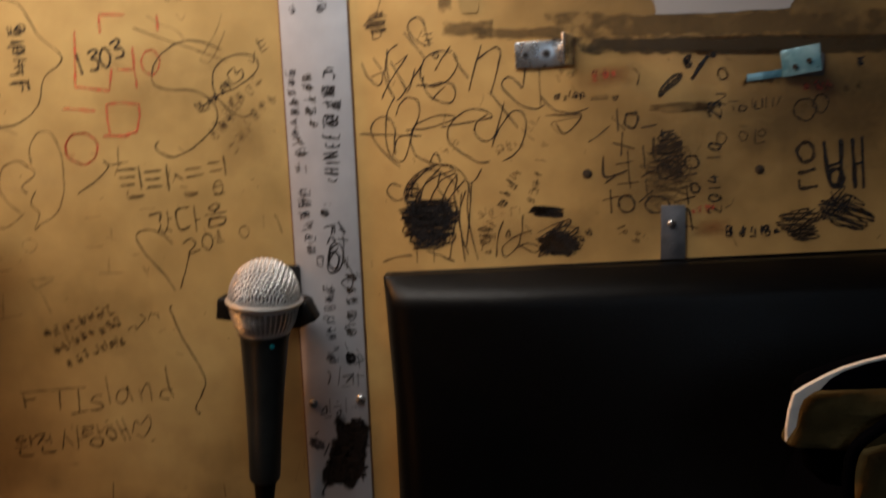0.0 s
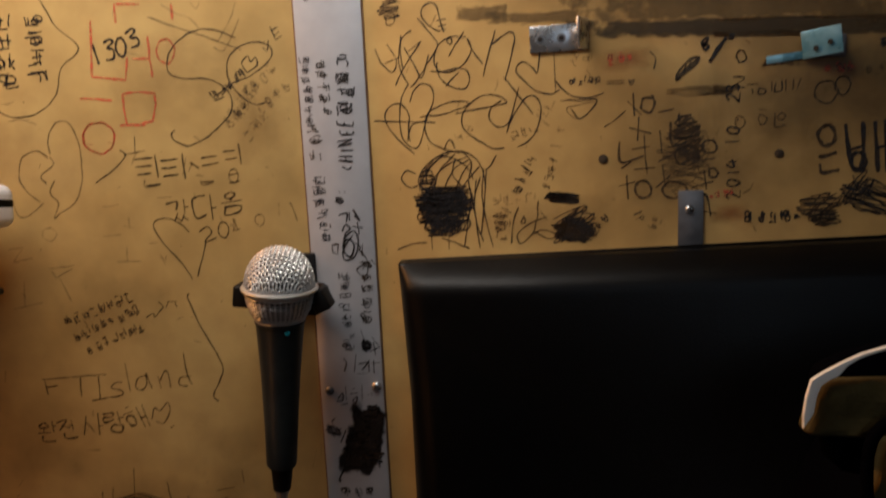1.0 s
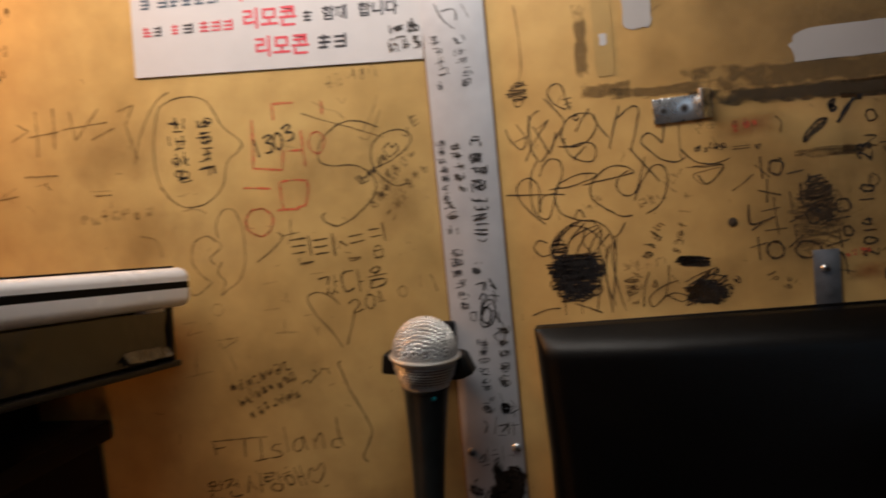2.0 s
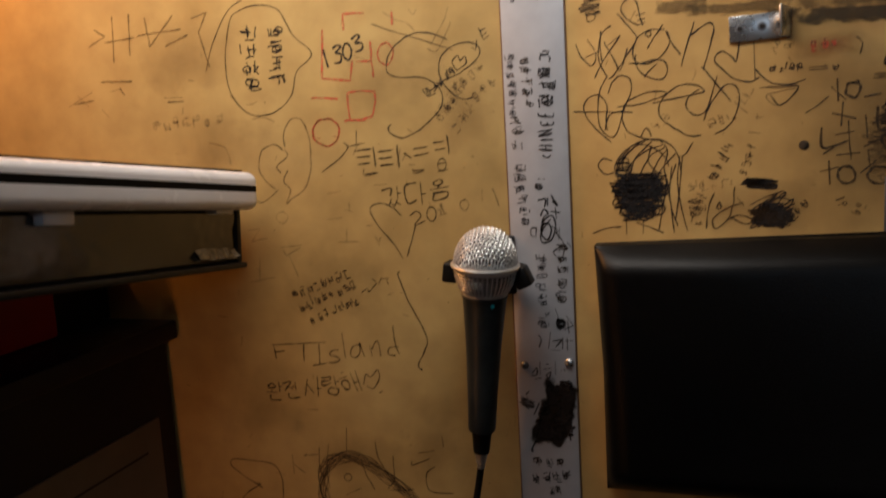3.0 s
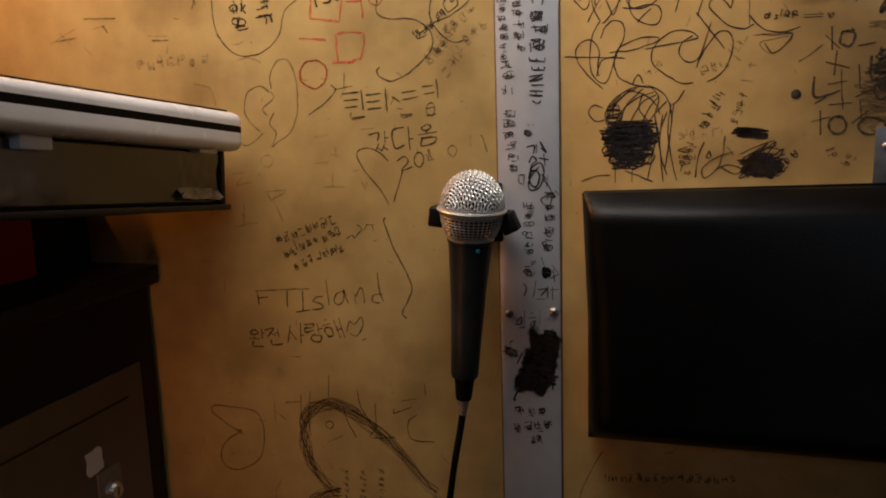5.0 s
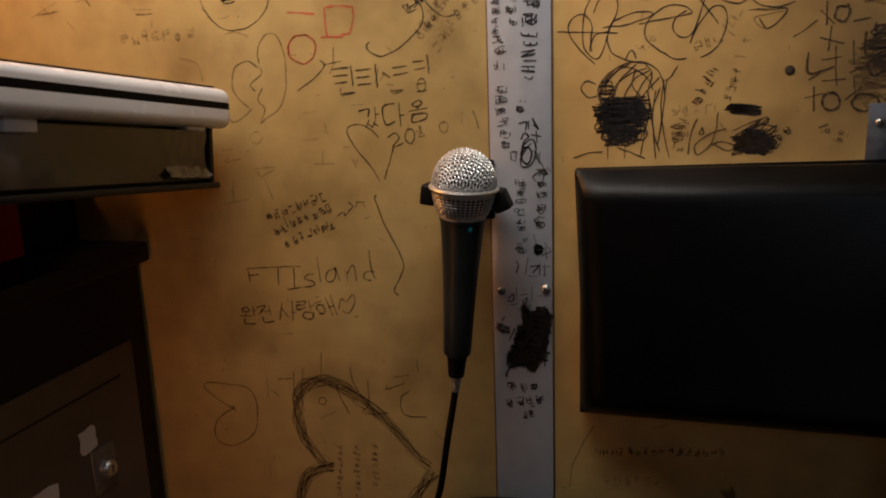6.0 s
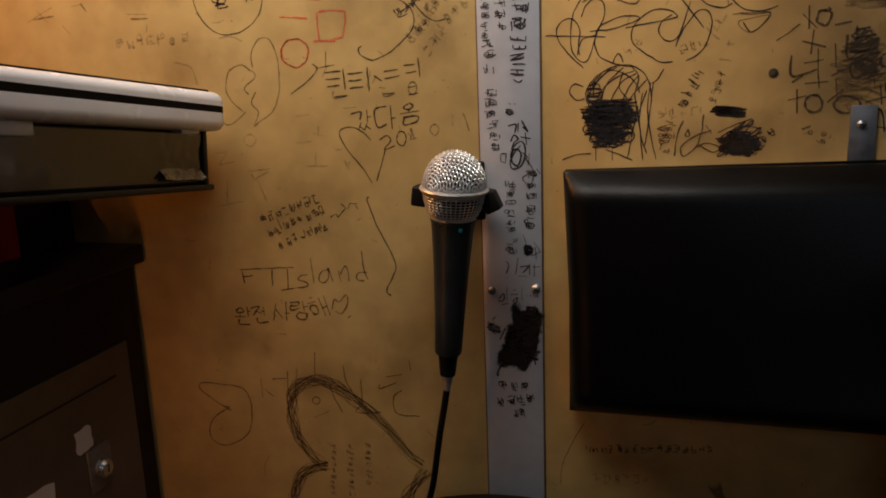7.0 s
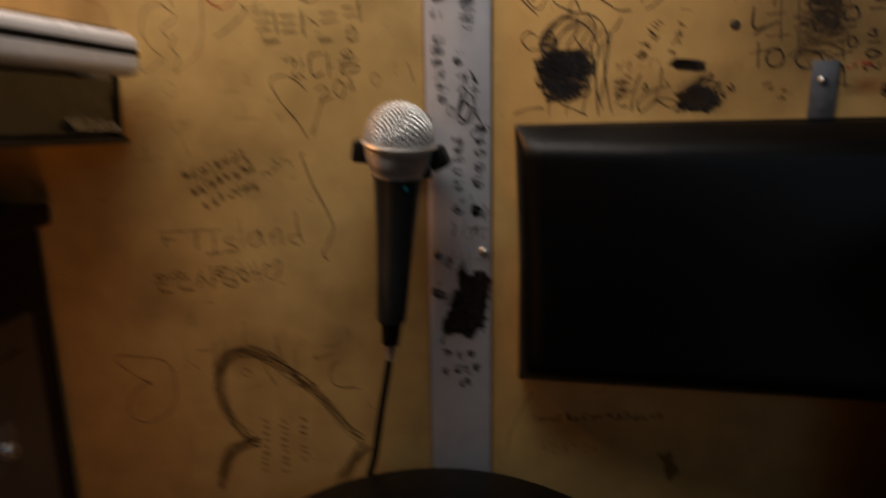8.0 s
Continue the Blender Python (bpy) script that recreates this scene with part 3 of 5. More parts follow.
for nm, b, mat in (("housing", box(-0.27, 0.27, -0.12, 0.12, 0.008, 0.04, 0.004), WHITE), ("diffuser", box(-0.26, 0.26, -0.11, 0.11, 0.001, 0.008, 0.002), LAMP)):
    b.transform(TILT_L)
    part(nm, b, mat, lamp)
for x in (-0.33, 0.05):
    part("rod", tube([(x, -0.325, 1.352), (x, -0.325, H)], 0.005, 10), STEEL, lamp)



# ---- round stool under the microphone ----
stool = thing("stool", (0.007, -0.185, 0), "round stool with a worn black vinyl seat beside the wall", "stool")
m = Matrix.Translation((0.007, -0.185, 0))
part("seat", lathe([(0.146, 0.405), (0.155, 0.409), (0.160, 0.423), (0.160, 0.447), (0.156, 0.462), (0.143, 0.471), (0.10, 0.4745), (0.05, 0.475)], 72, m), LEATHER, stool)
part("seat_welt", tube([(0.007 + 0.1598 * math.cos(a * math.pi / 36), -0.185 + 0.1598 * math.sin(a * math.pi / 36), 0.425) for a in range(72)], 0.0022, 6, True), LEATHER, stool)
part("pedestal", lathe([(0.035, 0.02), (0.026, 0.05), (0.024, 0.375), (0.05, 0.405)], 32, m), STEEL, stool)
part("foot_plate", lathe([(0.16, 0.0), (0.16, 0.008), (0.13, 0.018), (0.03, 0.026)], 48, m), STEEL, stool)


# ---- bench and the bag on it ----
bench = thing("bench", (0.54, -0.2, 0), "low bench with a black vinyl seat under the backrest", "bench")
part("seat", box(0.245, 0.83, -0.40, -0.004, 0.33, 0.395, 0.018, 4), LEATHER, bench)
part("base", box(0.26, 0.82, -0.38, -0.01, 0.0, 0.33, 0.003), CABINET, bench)


def bag_shell(x0, x1, y0, y1, z0, z1, n=40):
    """A slumped soft bag: a rounded body that narrows towards its top, with folds."""
    bm = bmesh.new()
    rings = []
    for i in range(n + 1):
        v = i / n
        k = math.sin(min(1.0, v * 9) * math.pi / 2) * math.cos(max(0.0, (v - 0.60) / 0.40) * math.pi / 2) ** 0.55
        z = z0 + (z1 - z0) * v
        ring = []
        for j in range(48):
            a = 2 * math.pi * j / 48
            c, s = math.cos(a), math.sin(a)
            sq = (abs(c) ** 3.2 + abs(s) ** 3.2) ** (-1 / 3.2)
            wob = 1 + 0.035 * noise.noise(Vector((c * 2.2, s * 2.2, v * 5)))
            ring.append(bm.verts.new(((x0 + x1) / 2 + (x1 - x0) / 2 * c * sq * k * wob, (y0 + y1) / 2 + (y1 - y0) / 2 * s * sq * max(k, 0.02) * wob, z)))
        rings.append(ring)
    for a, b in zip(rings, rings[1:]):
        for j in range(48):
            bm.faces.new((a[j], a[(j + 1) % 48], b[(j + 1) % 48], b[j]))
    bm.faces.new(rings[0][::-1])
    bm.faces.new(rings[-1])
    bmesh.ops.recalc_face_normals(bm, faces=bm.faces)
    return bm


bag = thing("bag", (0.46, -0.13, 0.395), "slumped khaki and navy canvas bag with cream piping on the bench", "bag")
part("body", bag_shell(0.308, 0.602, -0.192, -0.050, 0.393, 0.7295), NAVY, bag)


def soft_panel(outline, y, thick, folds=0.0):
    """A padded cloth panel with a rounded rim, from its outline in the upright plane."""
    pts = smooth_line([(x, 0, z) for x, z in outline], 5, True)
    mid = sum((Vector(p) for p in pts), Vector()) / len(pts)
    bm = bmesh.new()
    rings = []
    for k, d in ((1.0, -0.3), (1.0, 0.35), (0.985, 0.62), (0.95, 0.82), (0.86, 0.95), (0.6, 1.0), (0.3, 1.02)):
        ring = []
        for p in pts:
            q = mid + (Vector(p) - mid) * k
            wave = folds * noise.noise(Vector((q.x * 90, 1.0, q.z * 60))) * (1 if d > 0.5 else 0)
            ring.append(bm.verts.new((q.x, y - thick * d + wave, q.z)))
        rings.append(ring)
    n = len(pts)
    for a, b in zip(rings, rings[1:]):
        for j in range(n):
            bm.faces.new((a[j], a[(j + 1) % n], b[(j + 1) % n], b[j]))
    bm.faces.new(rings[-1])
    bm.faces.new(rings[0][::-1])
    bmesh.ops.recalc_face_normals(bm, faces=bm.faces)
    return bm


flap = [(0.2760, 0.6895), (0.2758, 0.6965), (0.2770, 0.7065), (0.2792, 0.7150), (0.2850, 0.7190), (0.2950, 0.7245), (0.3030, 0.7283), (0.3140, 0.7317), (0.3420, 0.7385), (0.4020, 0.7465), (0.5020, 0.7505)]
under = [(0.5020, 0.7497), (0.4020, 0.7455), (0.3420, 0.7371), (0.3140, 0.7301), (0.3030, 0.7263), (0.2965, 0.7223), (0.2920, 0.7170), (0.2880, 0.7150), (0.2840, 0.7120), (0.2820, 0.7065), (0.2808, 0.6975)]
bm = bmesh.new()
edge = [[bm.verts.new((x, yy, z)) for x, z in flap + under] for yy in (-0.1985, -0.2015)]
bm.faces.new(edge[1])
bm.faces.new(edge[0][::-1])
for j in range(len(edge[0])):
    k = (j + 1) % len(edge[0])
    bm.faces.new((edge[0][j], edge[0][k], edge[1][k], edge[1][j]))
bmesh.ops.recalc_face_normals(bm, faces=bm.faces)
rim = [e for e in bm.edges if len(e.link_faces) == 2 and e.calc_face_angle(0) > 1.2 and abs(e.verts[0].co.y - e.verts[1].co.y) < 1e-6]
bmesh.ops.bevel(bm, geom=rim, offset=0.0005, segments=2, affect="EDGES", profile=0.5)
part("piping", bm, CREAM, bag, "cream binding tape along the flap", False)
part("flap", soft_panel([(0.2850, 0.7150), (0.3020, 0.7245), (0.3420, 0.7355), (0.4020, 0.7425), (0.5020, 0.7455), (0.5820, 0.7305), (0.5820, 0.6555), (0.3220, 0.6555), (0.2900, 0.6955)], -0.186, 0.008, 0.002), NAVY, bag, "dark grey nylon flap")
part("pocket", soft_panel([(0.2880, 0.7130), (0.3020, 0.7141), (0.3320, 0.7150), (0.4020, 0.7175), (0.4020, 0.6855), (0.3320, 0.6825), (0.3030, 0.6825), (0.2910, 0.6833), (0.2805, 0.6843), (0.2788, 0.6885), (0.2820, 0.6965), (0.2835, 0.7055)], -0.190, 0.009, 0.0025), KHAKI, bag, "khaki canvas front pocket")
part("pocket", soft_panel([(0.3175, 0.6845), (0.3140, 0.6795), (0.3125, 0.6645), (0.3105, 0.6505), (0.3320, 0.6475), (0.4020, 0.6455), (0.4020, 0.6875), (0.3420, 0.6895)], -0.197, 0.008, 0.0025), KHAKI, bag, "khaki canvas side panel")
strap_line = smooth_line([(0.3620, -0.2065, 0.7135), (0.3320, -0.2070, 0.7060), (0.3170, -0.2070, 0.6970), (0.3085, -0.2070, 0.6895), (0.3055, -0.2065, 0.6795), (0.3055, -0.2060, 0.6645), (0.3080, -0.2055, 0.6405), (0.3085, -0.205, 0.5955)], 6)
part("strap", tube(strap_line, 0.0030, 10), NAVY, bag, "navy strap across the pocket")


# ---- drawing on the wall ----
LAYER = [0]
BASE_Y = {"wall_north": -0.00025, "metal_strip": -0.00245, "notice": -0.00215}
RESIDUE = stain("brown_glue_residue", (0.17, 0.105, 0.035), 0.55, 8.0, 0.5, 0.8, 0.1, 0.4)
RESIDUE_DARK = stain("dark_glue_residue", (0.10, 0.062, 0.022), 0.72, 8.0, 0.45, 0.85, 0.05, 0.35)
GRIME_DIM = stain("greasy_grime_dimming", (0.12, 0.08, 0.03), 0.50, 2.6, 0.5, 0.40, 0.18, 1.0)
ORANGE_STAIN = stain("orange_stain", (0.45, 0.13, 0.03), 0.55, 4.0, 0.5, 0.6, 0.2, 1.0)
HAND_GRIME = stain("rubbed_brown_grime", (0.24, 0.125, 0.04), 0.24, 3.2, 0.55, 0.7, 0.25, 1.0)
BLOT = stain("black_ink_blot", (0.010, 0.009, 0.009), 0.97, 7.0, 0.4, 0.6)


def next_y(on):
    LAYER[0] += 1
    return BASE_Y[on.name] - 0.0000012 * LAYER[0]


def ribbon(bm, pts, w, y, rnd):
    """A flat pen stroke through (x, z) points, a little uneven in width."""
    n = len(pts)
    if n < 2:
        return
    ph, left, right = rnd.random() * 9, [], []
    for i, p in enumerate(pts):
        d = (pts[min(n - 1, i + 1)] - pts[max(0, i - 1)])
        if d.length < 1e-7:
            d = Vector((1, 0))
        d.normalize()
        s = Vector((-d.y, d.x))
        k = 0.5 * w * (0.86 + 0.2 * math.sin(ph + i * 0.55) + 0.1 * rnd.random())
        if i in (0, n - 1):
            k *= 0.6
        left.append(bm.verts.new((p.x + s.x * k, y, p.y + s.y * k)))
        right.append(bm.verts.new((p.x - s.x * k, y, p.y - s.y * k)))
    for i in range(n - 1):
        bm.faces.new((left[i], left[i + 1], right[i + 1], right[i]))


def strokes_to_part(name, on, mat, w, strokes, seed=1, smooth=True):
    bm, rnd, y = bmesh.new(), random.Random(seed), next_y(on)
    for i, st in enumerate(strokes):
        pts = [Vector(p) for p in st]
        if smooth:
            pts = smooth_line(pts, 7)
        else:
            fine = []
            for a, b in zip(pts, pts[1:]):
                k = max(2, int((b - a).length / 0.002))
                fine += [a.lerp(b, q / k) for q in range(k)]
            pts = fine + [pts[-1]]
        wob = [Vector((noise.noise(Vector((p.x * 160, p.y * 160, seed))), noise.noise(Vector((p.x * 160, p.y * 160, seed + 50.0))))) * 0.00050 for p in pts]
        ribbon(bm, [p + q for p, q in zip(pts, wob)], w * 0.001, y - 0.0000025 * i, rnd)
    return part(name, bm, mat, on, smooth=False)


def doodle(name, on, mat, w, at, strokes, smooth=True):
    """Strokes given in millimetres from the first point."""
    st = [[(at[0] + x * 0.001, at[1] + z * 0.001) for x, z in s] for s in strokes]
    return tagged(strokes_to_part(name, on, mat, w, st, len(strokes) + int(abs(at[0]) * 9000), smooth), kind="stuff")


def loop(name, on, mat, w, at, rx, rz, turns=1.0):
    n = int(14 * turns) + 1
    st = [(at[0] + rx * (1 + 0.05 * math.sin(i * 1.7)) * math.cos(1.2 + i * 2 * math.pi / 14), at[1] + rz * (1 + 0.05 * math.cos(i * 2.3)) * math.sin(1.2 + i * 2 * math.pi / 14)) for i in range(n + 1)]
    return strokes_to_part(name, on, mat, w, [st], int(abs(at[1]) * 7000))


def scribble(on, mat, w, at, rx, rz, n, seed, turn=0):
    """Ink rubbed to and fro over a rounded patch."""
    rnd, st = random.Random(seed), []
    c, s = math.cos(radians(turn)), math.sin(radians(turn))
    rows = []
    for i in range(n):
        v = -1 + 2 * (i + rnd.random()) / n
        half = (1 - min(1, abs(v)) ** (2.4 if rz > 0.6 * rx else 6.0)) ** 0.5
        a = (-half * (0.68 + 0.55 * rnd.random()), v + 0.05 * rnd.gauss(0, 1))
        b = (half * (0.68 + 0.55 * rnd.random()), v + 0.16 * rnd.gauss(0, 1))
        m = (0.2 * rnd.gauss(0, 1), v + 0.10 * rnd.gauss(0, 1))
        rows.append([a, m, b] if i % 2 else [b, m, a])
    for i in range(0, n, 3):
        line = [p for r in rows[i:i + 3] for p in r]
        st.append([(at[0] + rx * x * c - rz * z * s, at[1] + rx * x * s + rz * z * c) for x, z in line])
    return tagged(strokes_to_part("scribbled_patch", on, mat, w, st, seed), kind="stuff")


def hatched_line(on, mat, w, pts, spread, n, seed):
    """A broad outline made of many thin strokes side by side."""
    rnd, st = random.Random(seed), []
    base = smooth_line([Vector(p) for p in pts], 5)
    for k in range(n):
        off, ph = rnd.uniform(-1, 1) * spread, rnd.random() * 7
        a = int(rnd.random() * 0.35 * len(base)) if k > 3 else 0
        b = len(base) - (int(rnd.random() * 0.35 * len(base)) if k > 3 else 0)
        line = []
        for i in range(a, b, 3):
            d = base[min(len(base) - 1, i + 1)] - base[max(0, i - 1)]
            d.normalize()
            o = off + spread * 0.45 * math.sin(ph + i * 0.5)
            line.append((base[i].x - d.y * o, base[i].y + d.x * o))
        if len(line) > 2:
            st.append(line)
    return tagged(strokes_to_part("hatched_outline", on, mat, w, st, seed), kind="stuff")


def illegible(on, mat, w, at, length, angle, size, seed, dens=1.0):
    """A line of writing that cannot be read: short bars in clumps of its size."""
    rnd, st = random.Random(seed), []
    n = max(1, round(length / (size * 0.92)))
    c, s = math.cos(radians(angle)), math.sin(radians(angle))
    for i in range(n):
        x0 = length * (i + 0.06) / n
        cw = length / n * 0.84
        for k in range(max(2, int(rnd.choice((3, 4, 4, 5)) * dens))):
            if rnd.random() < 0.2:
                u, v, q = rnd.uniform(0.25, 0.75), rnd.uniform(0.2, 0.8), rnd.uniform(0.12, 0.24)
                seg = [(u + q * math.cos(a * math.pi / 4), v + q * math.sin(a * math.pi / 4)) for a in range(9)]
            elif rnd.random() < 0.5:
                v, u = rnd.random(), rnd.uniform(0, 0.4)
                seg = [(u, v), ((u + min(1, u + rnd.uniform(0.4, 0.7))) / 2, v + rnd.gauss(0, 0.04)), (min(1, u + rnd.uniform(0.4, 0.75)), v + rnd.gauss(0, 0.06))]
            else:
                u, v = rnd.random(), rnd.uniform(0, 0.45)
                seg = [(u, v), (u + rnd.gauss(0, 0.04), v + 0.25), (u + rnd.gauss(0, 0.06), min(1.05, v + rnd.uniform(0.4, 0.7)))]
            jz = 0.06 * math.sin(i * 1.3 + seed)
            st.append([(at[0] + (x0 + u * cw) * c - (v + jz) * size * s, at[1] + (x0 + u * cw) * s + (v + jz) * size * c) for u, v in seg])
    return tagged(strokes_to_part("illegible_writing", on, mat, w, st, seed), kind="stuff")


def ring_strokes(cx, cy, r, ry):
    return [[(cx + r * math.cos(a * math.pi / 5 + 1.6), cy + ry * math.sin(a * math.pi / 5 + 1.6)) for a in range(11)]]


JAMO = {
    "g": [[(0, 1), (0.95, 1), (0.75, 0)]], "n": [[(0, 1), (0.05, 0.05), (1, 0.1)]], "d": [[(1, 1), (0, 0.95), (0.05, 0), (1, 0.05)]],
    "r": [[(0, 1), (1, 1), (0.95, 0.55), (0.05, 0.5), (0.05, 0), (1, 0.05)]], "m": [[(0, 1), (1, 1), (0.95, 0), (0.05, 0), (0, 1)]],
    "s": [[(0.5, 1), (0, 0)], [(0.42, 0.6), (1, 0.05)]], "o": ring_strokes(0.5, 0.5, 0.5, 0.5),
    "j": [[(0, 1), (1, 1), (0.05, 0)], [(0.45, 0.5), (1, 0.05)]], "ss": [[(0.28, 1), (0, 0)], [(0.2, 0.5), (0.45, 0.05)], [(0.75, 1), (0.5, 0)], [(0.68, 0.5), (1, 0.05)]],
    "h": [[(0.35, 1.1), (0.65, 1.05)], [(0, 0.78), (1, 0.8)]] + ring_strokes(0.5, 0.3, 0.4, 0.32),
}
SYLLABLES = {"갔": ("g", "a", "ss"), "다": ("d", "a", ""), "옴": ("o", "oh", "m"), "완": ("o", "wa", "n"), "전": ("j", "eo", "n"), "사": ("s", "a", ""), "랑": ("r", "a", "o"), "해": ("h", "ae", "")}
LATIN = {
    "0": ring_strokes(0.4, 0.5, 0.36, 0.5), "1": [[(0.4, 1), (0.42, 0)]], "2": [[(0.05, 0.8), (0.35, 1), (0.65, 0.8), (0.4, 0.4), (0.0, 0.02)], [(0.0, 0.02), (0.75, 0.0)]],
    "3": [[(0.1, 0.95), (0.5, 1), (0.65, 0.78), (0.3, 0.55), (0.68, 0.35), (0.5, 0.02), (0.05, 0.08)]], "4": [[(0.3, 1), (0.05, 0.4), (0.75, 0.42)], [(0.55, 0.75), (0.52, 0)]],
    ".": [[(0.35, 0.02), (0.4, 0.06), (0.42, 0.0)]], " ": [], "H": [[(0.05, 1), (0.05, 0)], [(0.65, 1), (0.65, 0)], [(0.05, 0.5), (0.65, 0.5)]], "I": [[(0.35, 1), (0.35, 0)]],
    "N": [[(0.05, 0), (0.05, 1)], [(0.05, 1), (0.65, 0)], [(0.65, 0), (0.65, 1)]], "E": [[(0.6, 1), (0.1, 1)], [(0.1, 1), (0.1, 0)], [(0.1, 0), (0.62, 0)], [(0.1, 0.52), (0.5, 0.52)]],
}


def syllable(lead, vowel, tail):
    """Strokes of one block in a unit square."""
    low = 0.42 if tail else 0.0
    out = []

    def put(key, x0, x1, y0, y1):
        out.extend([[(x0 + x * (x1 - x0), y0 + y * (y1 - y0)) for x, y in st] for st in JAMO[key]])
    if vowel == "oh":
        put(lead, 0.25, 0.7, low + 0.30, 1.0)
        out.extend([[(0.05, low + 0.10), (0.95, low + 0.12)], [(0.5, low + 0.28), (0.5, low + 0.1)]])
    elif vowel == "wa":
        put(lead, 0.08, 0.5, low + 0.28, 0.98)
        out.extend([[(0.0, low + 0.06), (0.62, low + 0.08)], [(0.3, low + 0.26), (0.3, low + 0.06)], [(0.76, 1.0), (0.76, low)], [(0.76, low + 0.35), (0.98, low + 0.35)]])
    else:
        put(lead, 0.0, 0.5, low + 0.12, 0.95)
        out.append([(0.74, 1.02), (0.74, low - 0.02)])
        if vowel == "a":
            out.append([(0.74, low + 0.4 * (1 - low)), (0.98, low + 0.42 * (1 - low))])
        elif vowel == "eo":
            out.append([(0.5, low + 0.5 * (1 - low)), (0.74, low + 0.5 * (1 - low))])
        elif vowel == "ae":
            out.append([(0.74, low + 0.45), (0.95, low + 0.45)])
            out.append([(0.96, 1.02), (0.96, low - 0.02)])
    if tail:
        put(tail, 0.22, 0.85, 0.0, 0.34)
    return out


def handwriting(on, mat, w, text, at, length, angle, size):
    """Words written by a person with a pen, letter by letter."""
    rnd, st = random.Random(len(text) * 7 + int(size * 1e5)), []
    c, s = math.cos(radians(angle)), math.sin(radians(angle))
    step = length / len(text)
    for i, ch in enumerate(text):
        glyph = syllable(*SYLLABLES[ch]) if ch in SYLLABLES else LATIN[ch]
        tip, up, k = rnd.gauss(0, 0.12), rnd.gauss(0, 0.08) * size, rnd.uniform(0.82, 1.12)
        for g in glyph:
            line = []
            for x, z in g:
                x, z = (i + (0.04 + 0.9 * x)) * step + tip * z * size + rnd.gauss(0, 0.025) * size, z * size * k + up + rnd.gauss(0, 0.03) * size - 0.10 * x * size * (k - 0.9)
                line.append((at[0] + x * c - z * s, at[1] + x * s + z * c))
            st.append(line)
    return strokes_to_part("handwriting", on, mat, w, st, len(text), ord(text[0]) > 300 or text[0] == "2")


def patch(name, on, mat, at, wide, high, turn=0):
    """A thin worn patch lying on the surface."""
    bm = bmesh.new()
    y = next_y(on) + 0.0001
    n = 10
    rows = [[bm.verts.new((wide * (i / n - 0.5), 0, high * (j / n - 0.5))) for i in range(n + 1)] for j in range(n + 1)]
    for a, b in zip(rows, rows[1:]):
        for i in range(n):
            bm.faces.new((a[i], a[i + 1], b[i + 1], b[i]))
    ob = part(name, bm, mat, None, smooth=False)
    ob.matrix_world = Matrix.Translation((at[0], y, at[1])) @ Matrix.Rotation(radians(-turn), 4, "Y")
    return place(ob, on)


def torn(name, x0, x1, z0, z1, seed, mat, rough_edge=0.12, lift=0.0004):
    """A torn scrap of paper or tape left on the wall."""
    rnd, bm, pts = random.Random(seed), bmesh.new(), []
    n = 40
    for i in range(n):
        a = 2 * math.pi * i / n
        c, s = math.cos(a), math.sin(a)
        k = (abs(c) ** 8 + abs(s) ** 8) ** (-1 / 8) * (1 - rough_edge * rnd.random())
        pts.append(bm.verts.new(((x0 + x1) / 2 + (x1 - x0) / 2 * c * k, -lift, (z0 + z1) / 2 + (z1 - z0) / 2 * s * k)))
    f = bm.faces.new(pts)
    r = bmesh.ops.extrude_face_region(bm, geom=[f])
    for v in r["geom"]:
        if isinstance(v, bmesh.types.BMVert):
            v.co.y -= 0.00025
    bmesh.ops.recalc_face_normals(bm, faces=bm.faces)
    return part(name, bm, mat, wall, smooth=False)


GREY_PAPER = material("greyed_torn_paper", (0.50, 0.48, 0.48), 0.6, 0, 0.1, 60, 0.2, 90, (0.42, 0.40, 0.40), 30)
GLOSS_TAPE = material("yellowed_clear_tape", (0.54, 0.37, 0.16), 0.12, 0, 0.2, 60, 0.35, 120, (0.48, 0.32, 0.13), 30, 0.8)
torn("torn_paper", 0.246, 0.352, 0.931, 0.9555, 4, GREY_PAPER, 0.10)
torn("torn_paper", 0.131, 0.153, 0.971, 1.010, 6, GREY_PAPER, 0.08)
torn("clear_tape", 0.108, 0.123, 0.938, 1.010, 8, GLOSS_TAPE, 0.05)
# Small white piece painted in for the bright spot on the glossy tape
torn("torn_paper", 0.1125, 0.1185, 0.962, 0.972, 9, PAPER, 0.2, 0.0007)


# ---- printed notice ----
notice = thing("notice", (-0.161, -0.001, 0.978), "white printed notice sheet with red and grey lettering on the wall", "notice")
NT = Matrix.Translation((-0.292, -0.0008, 0.9885)) @ Matrix.Rotation(radians(3.8), 4, "Y")
bm = box(0, 0.2655, -0.0009, 0.0, 0, 0.125, 0.0003, 1)
bm.transform(NT)
part("sheet", bm, PAPER, notice)
PRINT_RED = material("red_print", (0.62, 0.07, 0.10), 0.6, 0, 0.1)
PRINT_DARK = material("dark_print", (0.035, 0.035, 0.045), 0.6, 0, 0.1)
PRINT_BLUE = material("blue_grey_print", (0.05, 0.09, 0.14), 0.6, 0, 0.1)


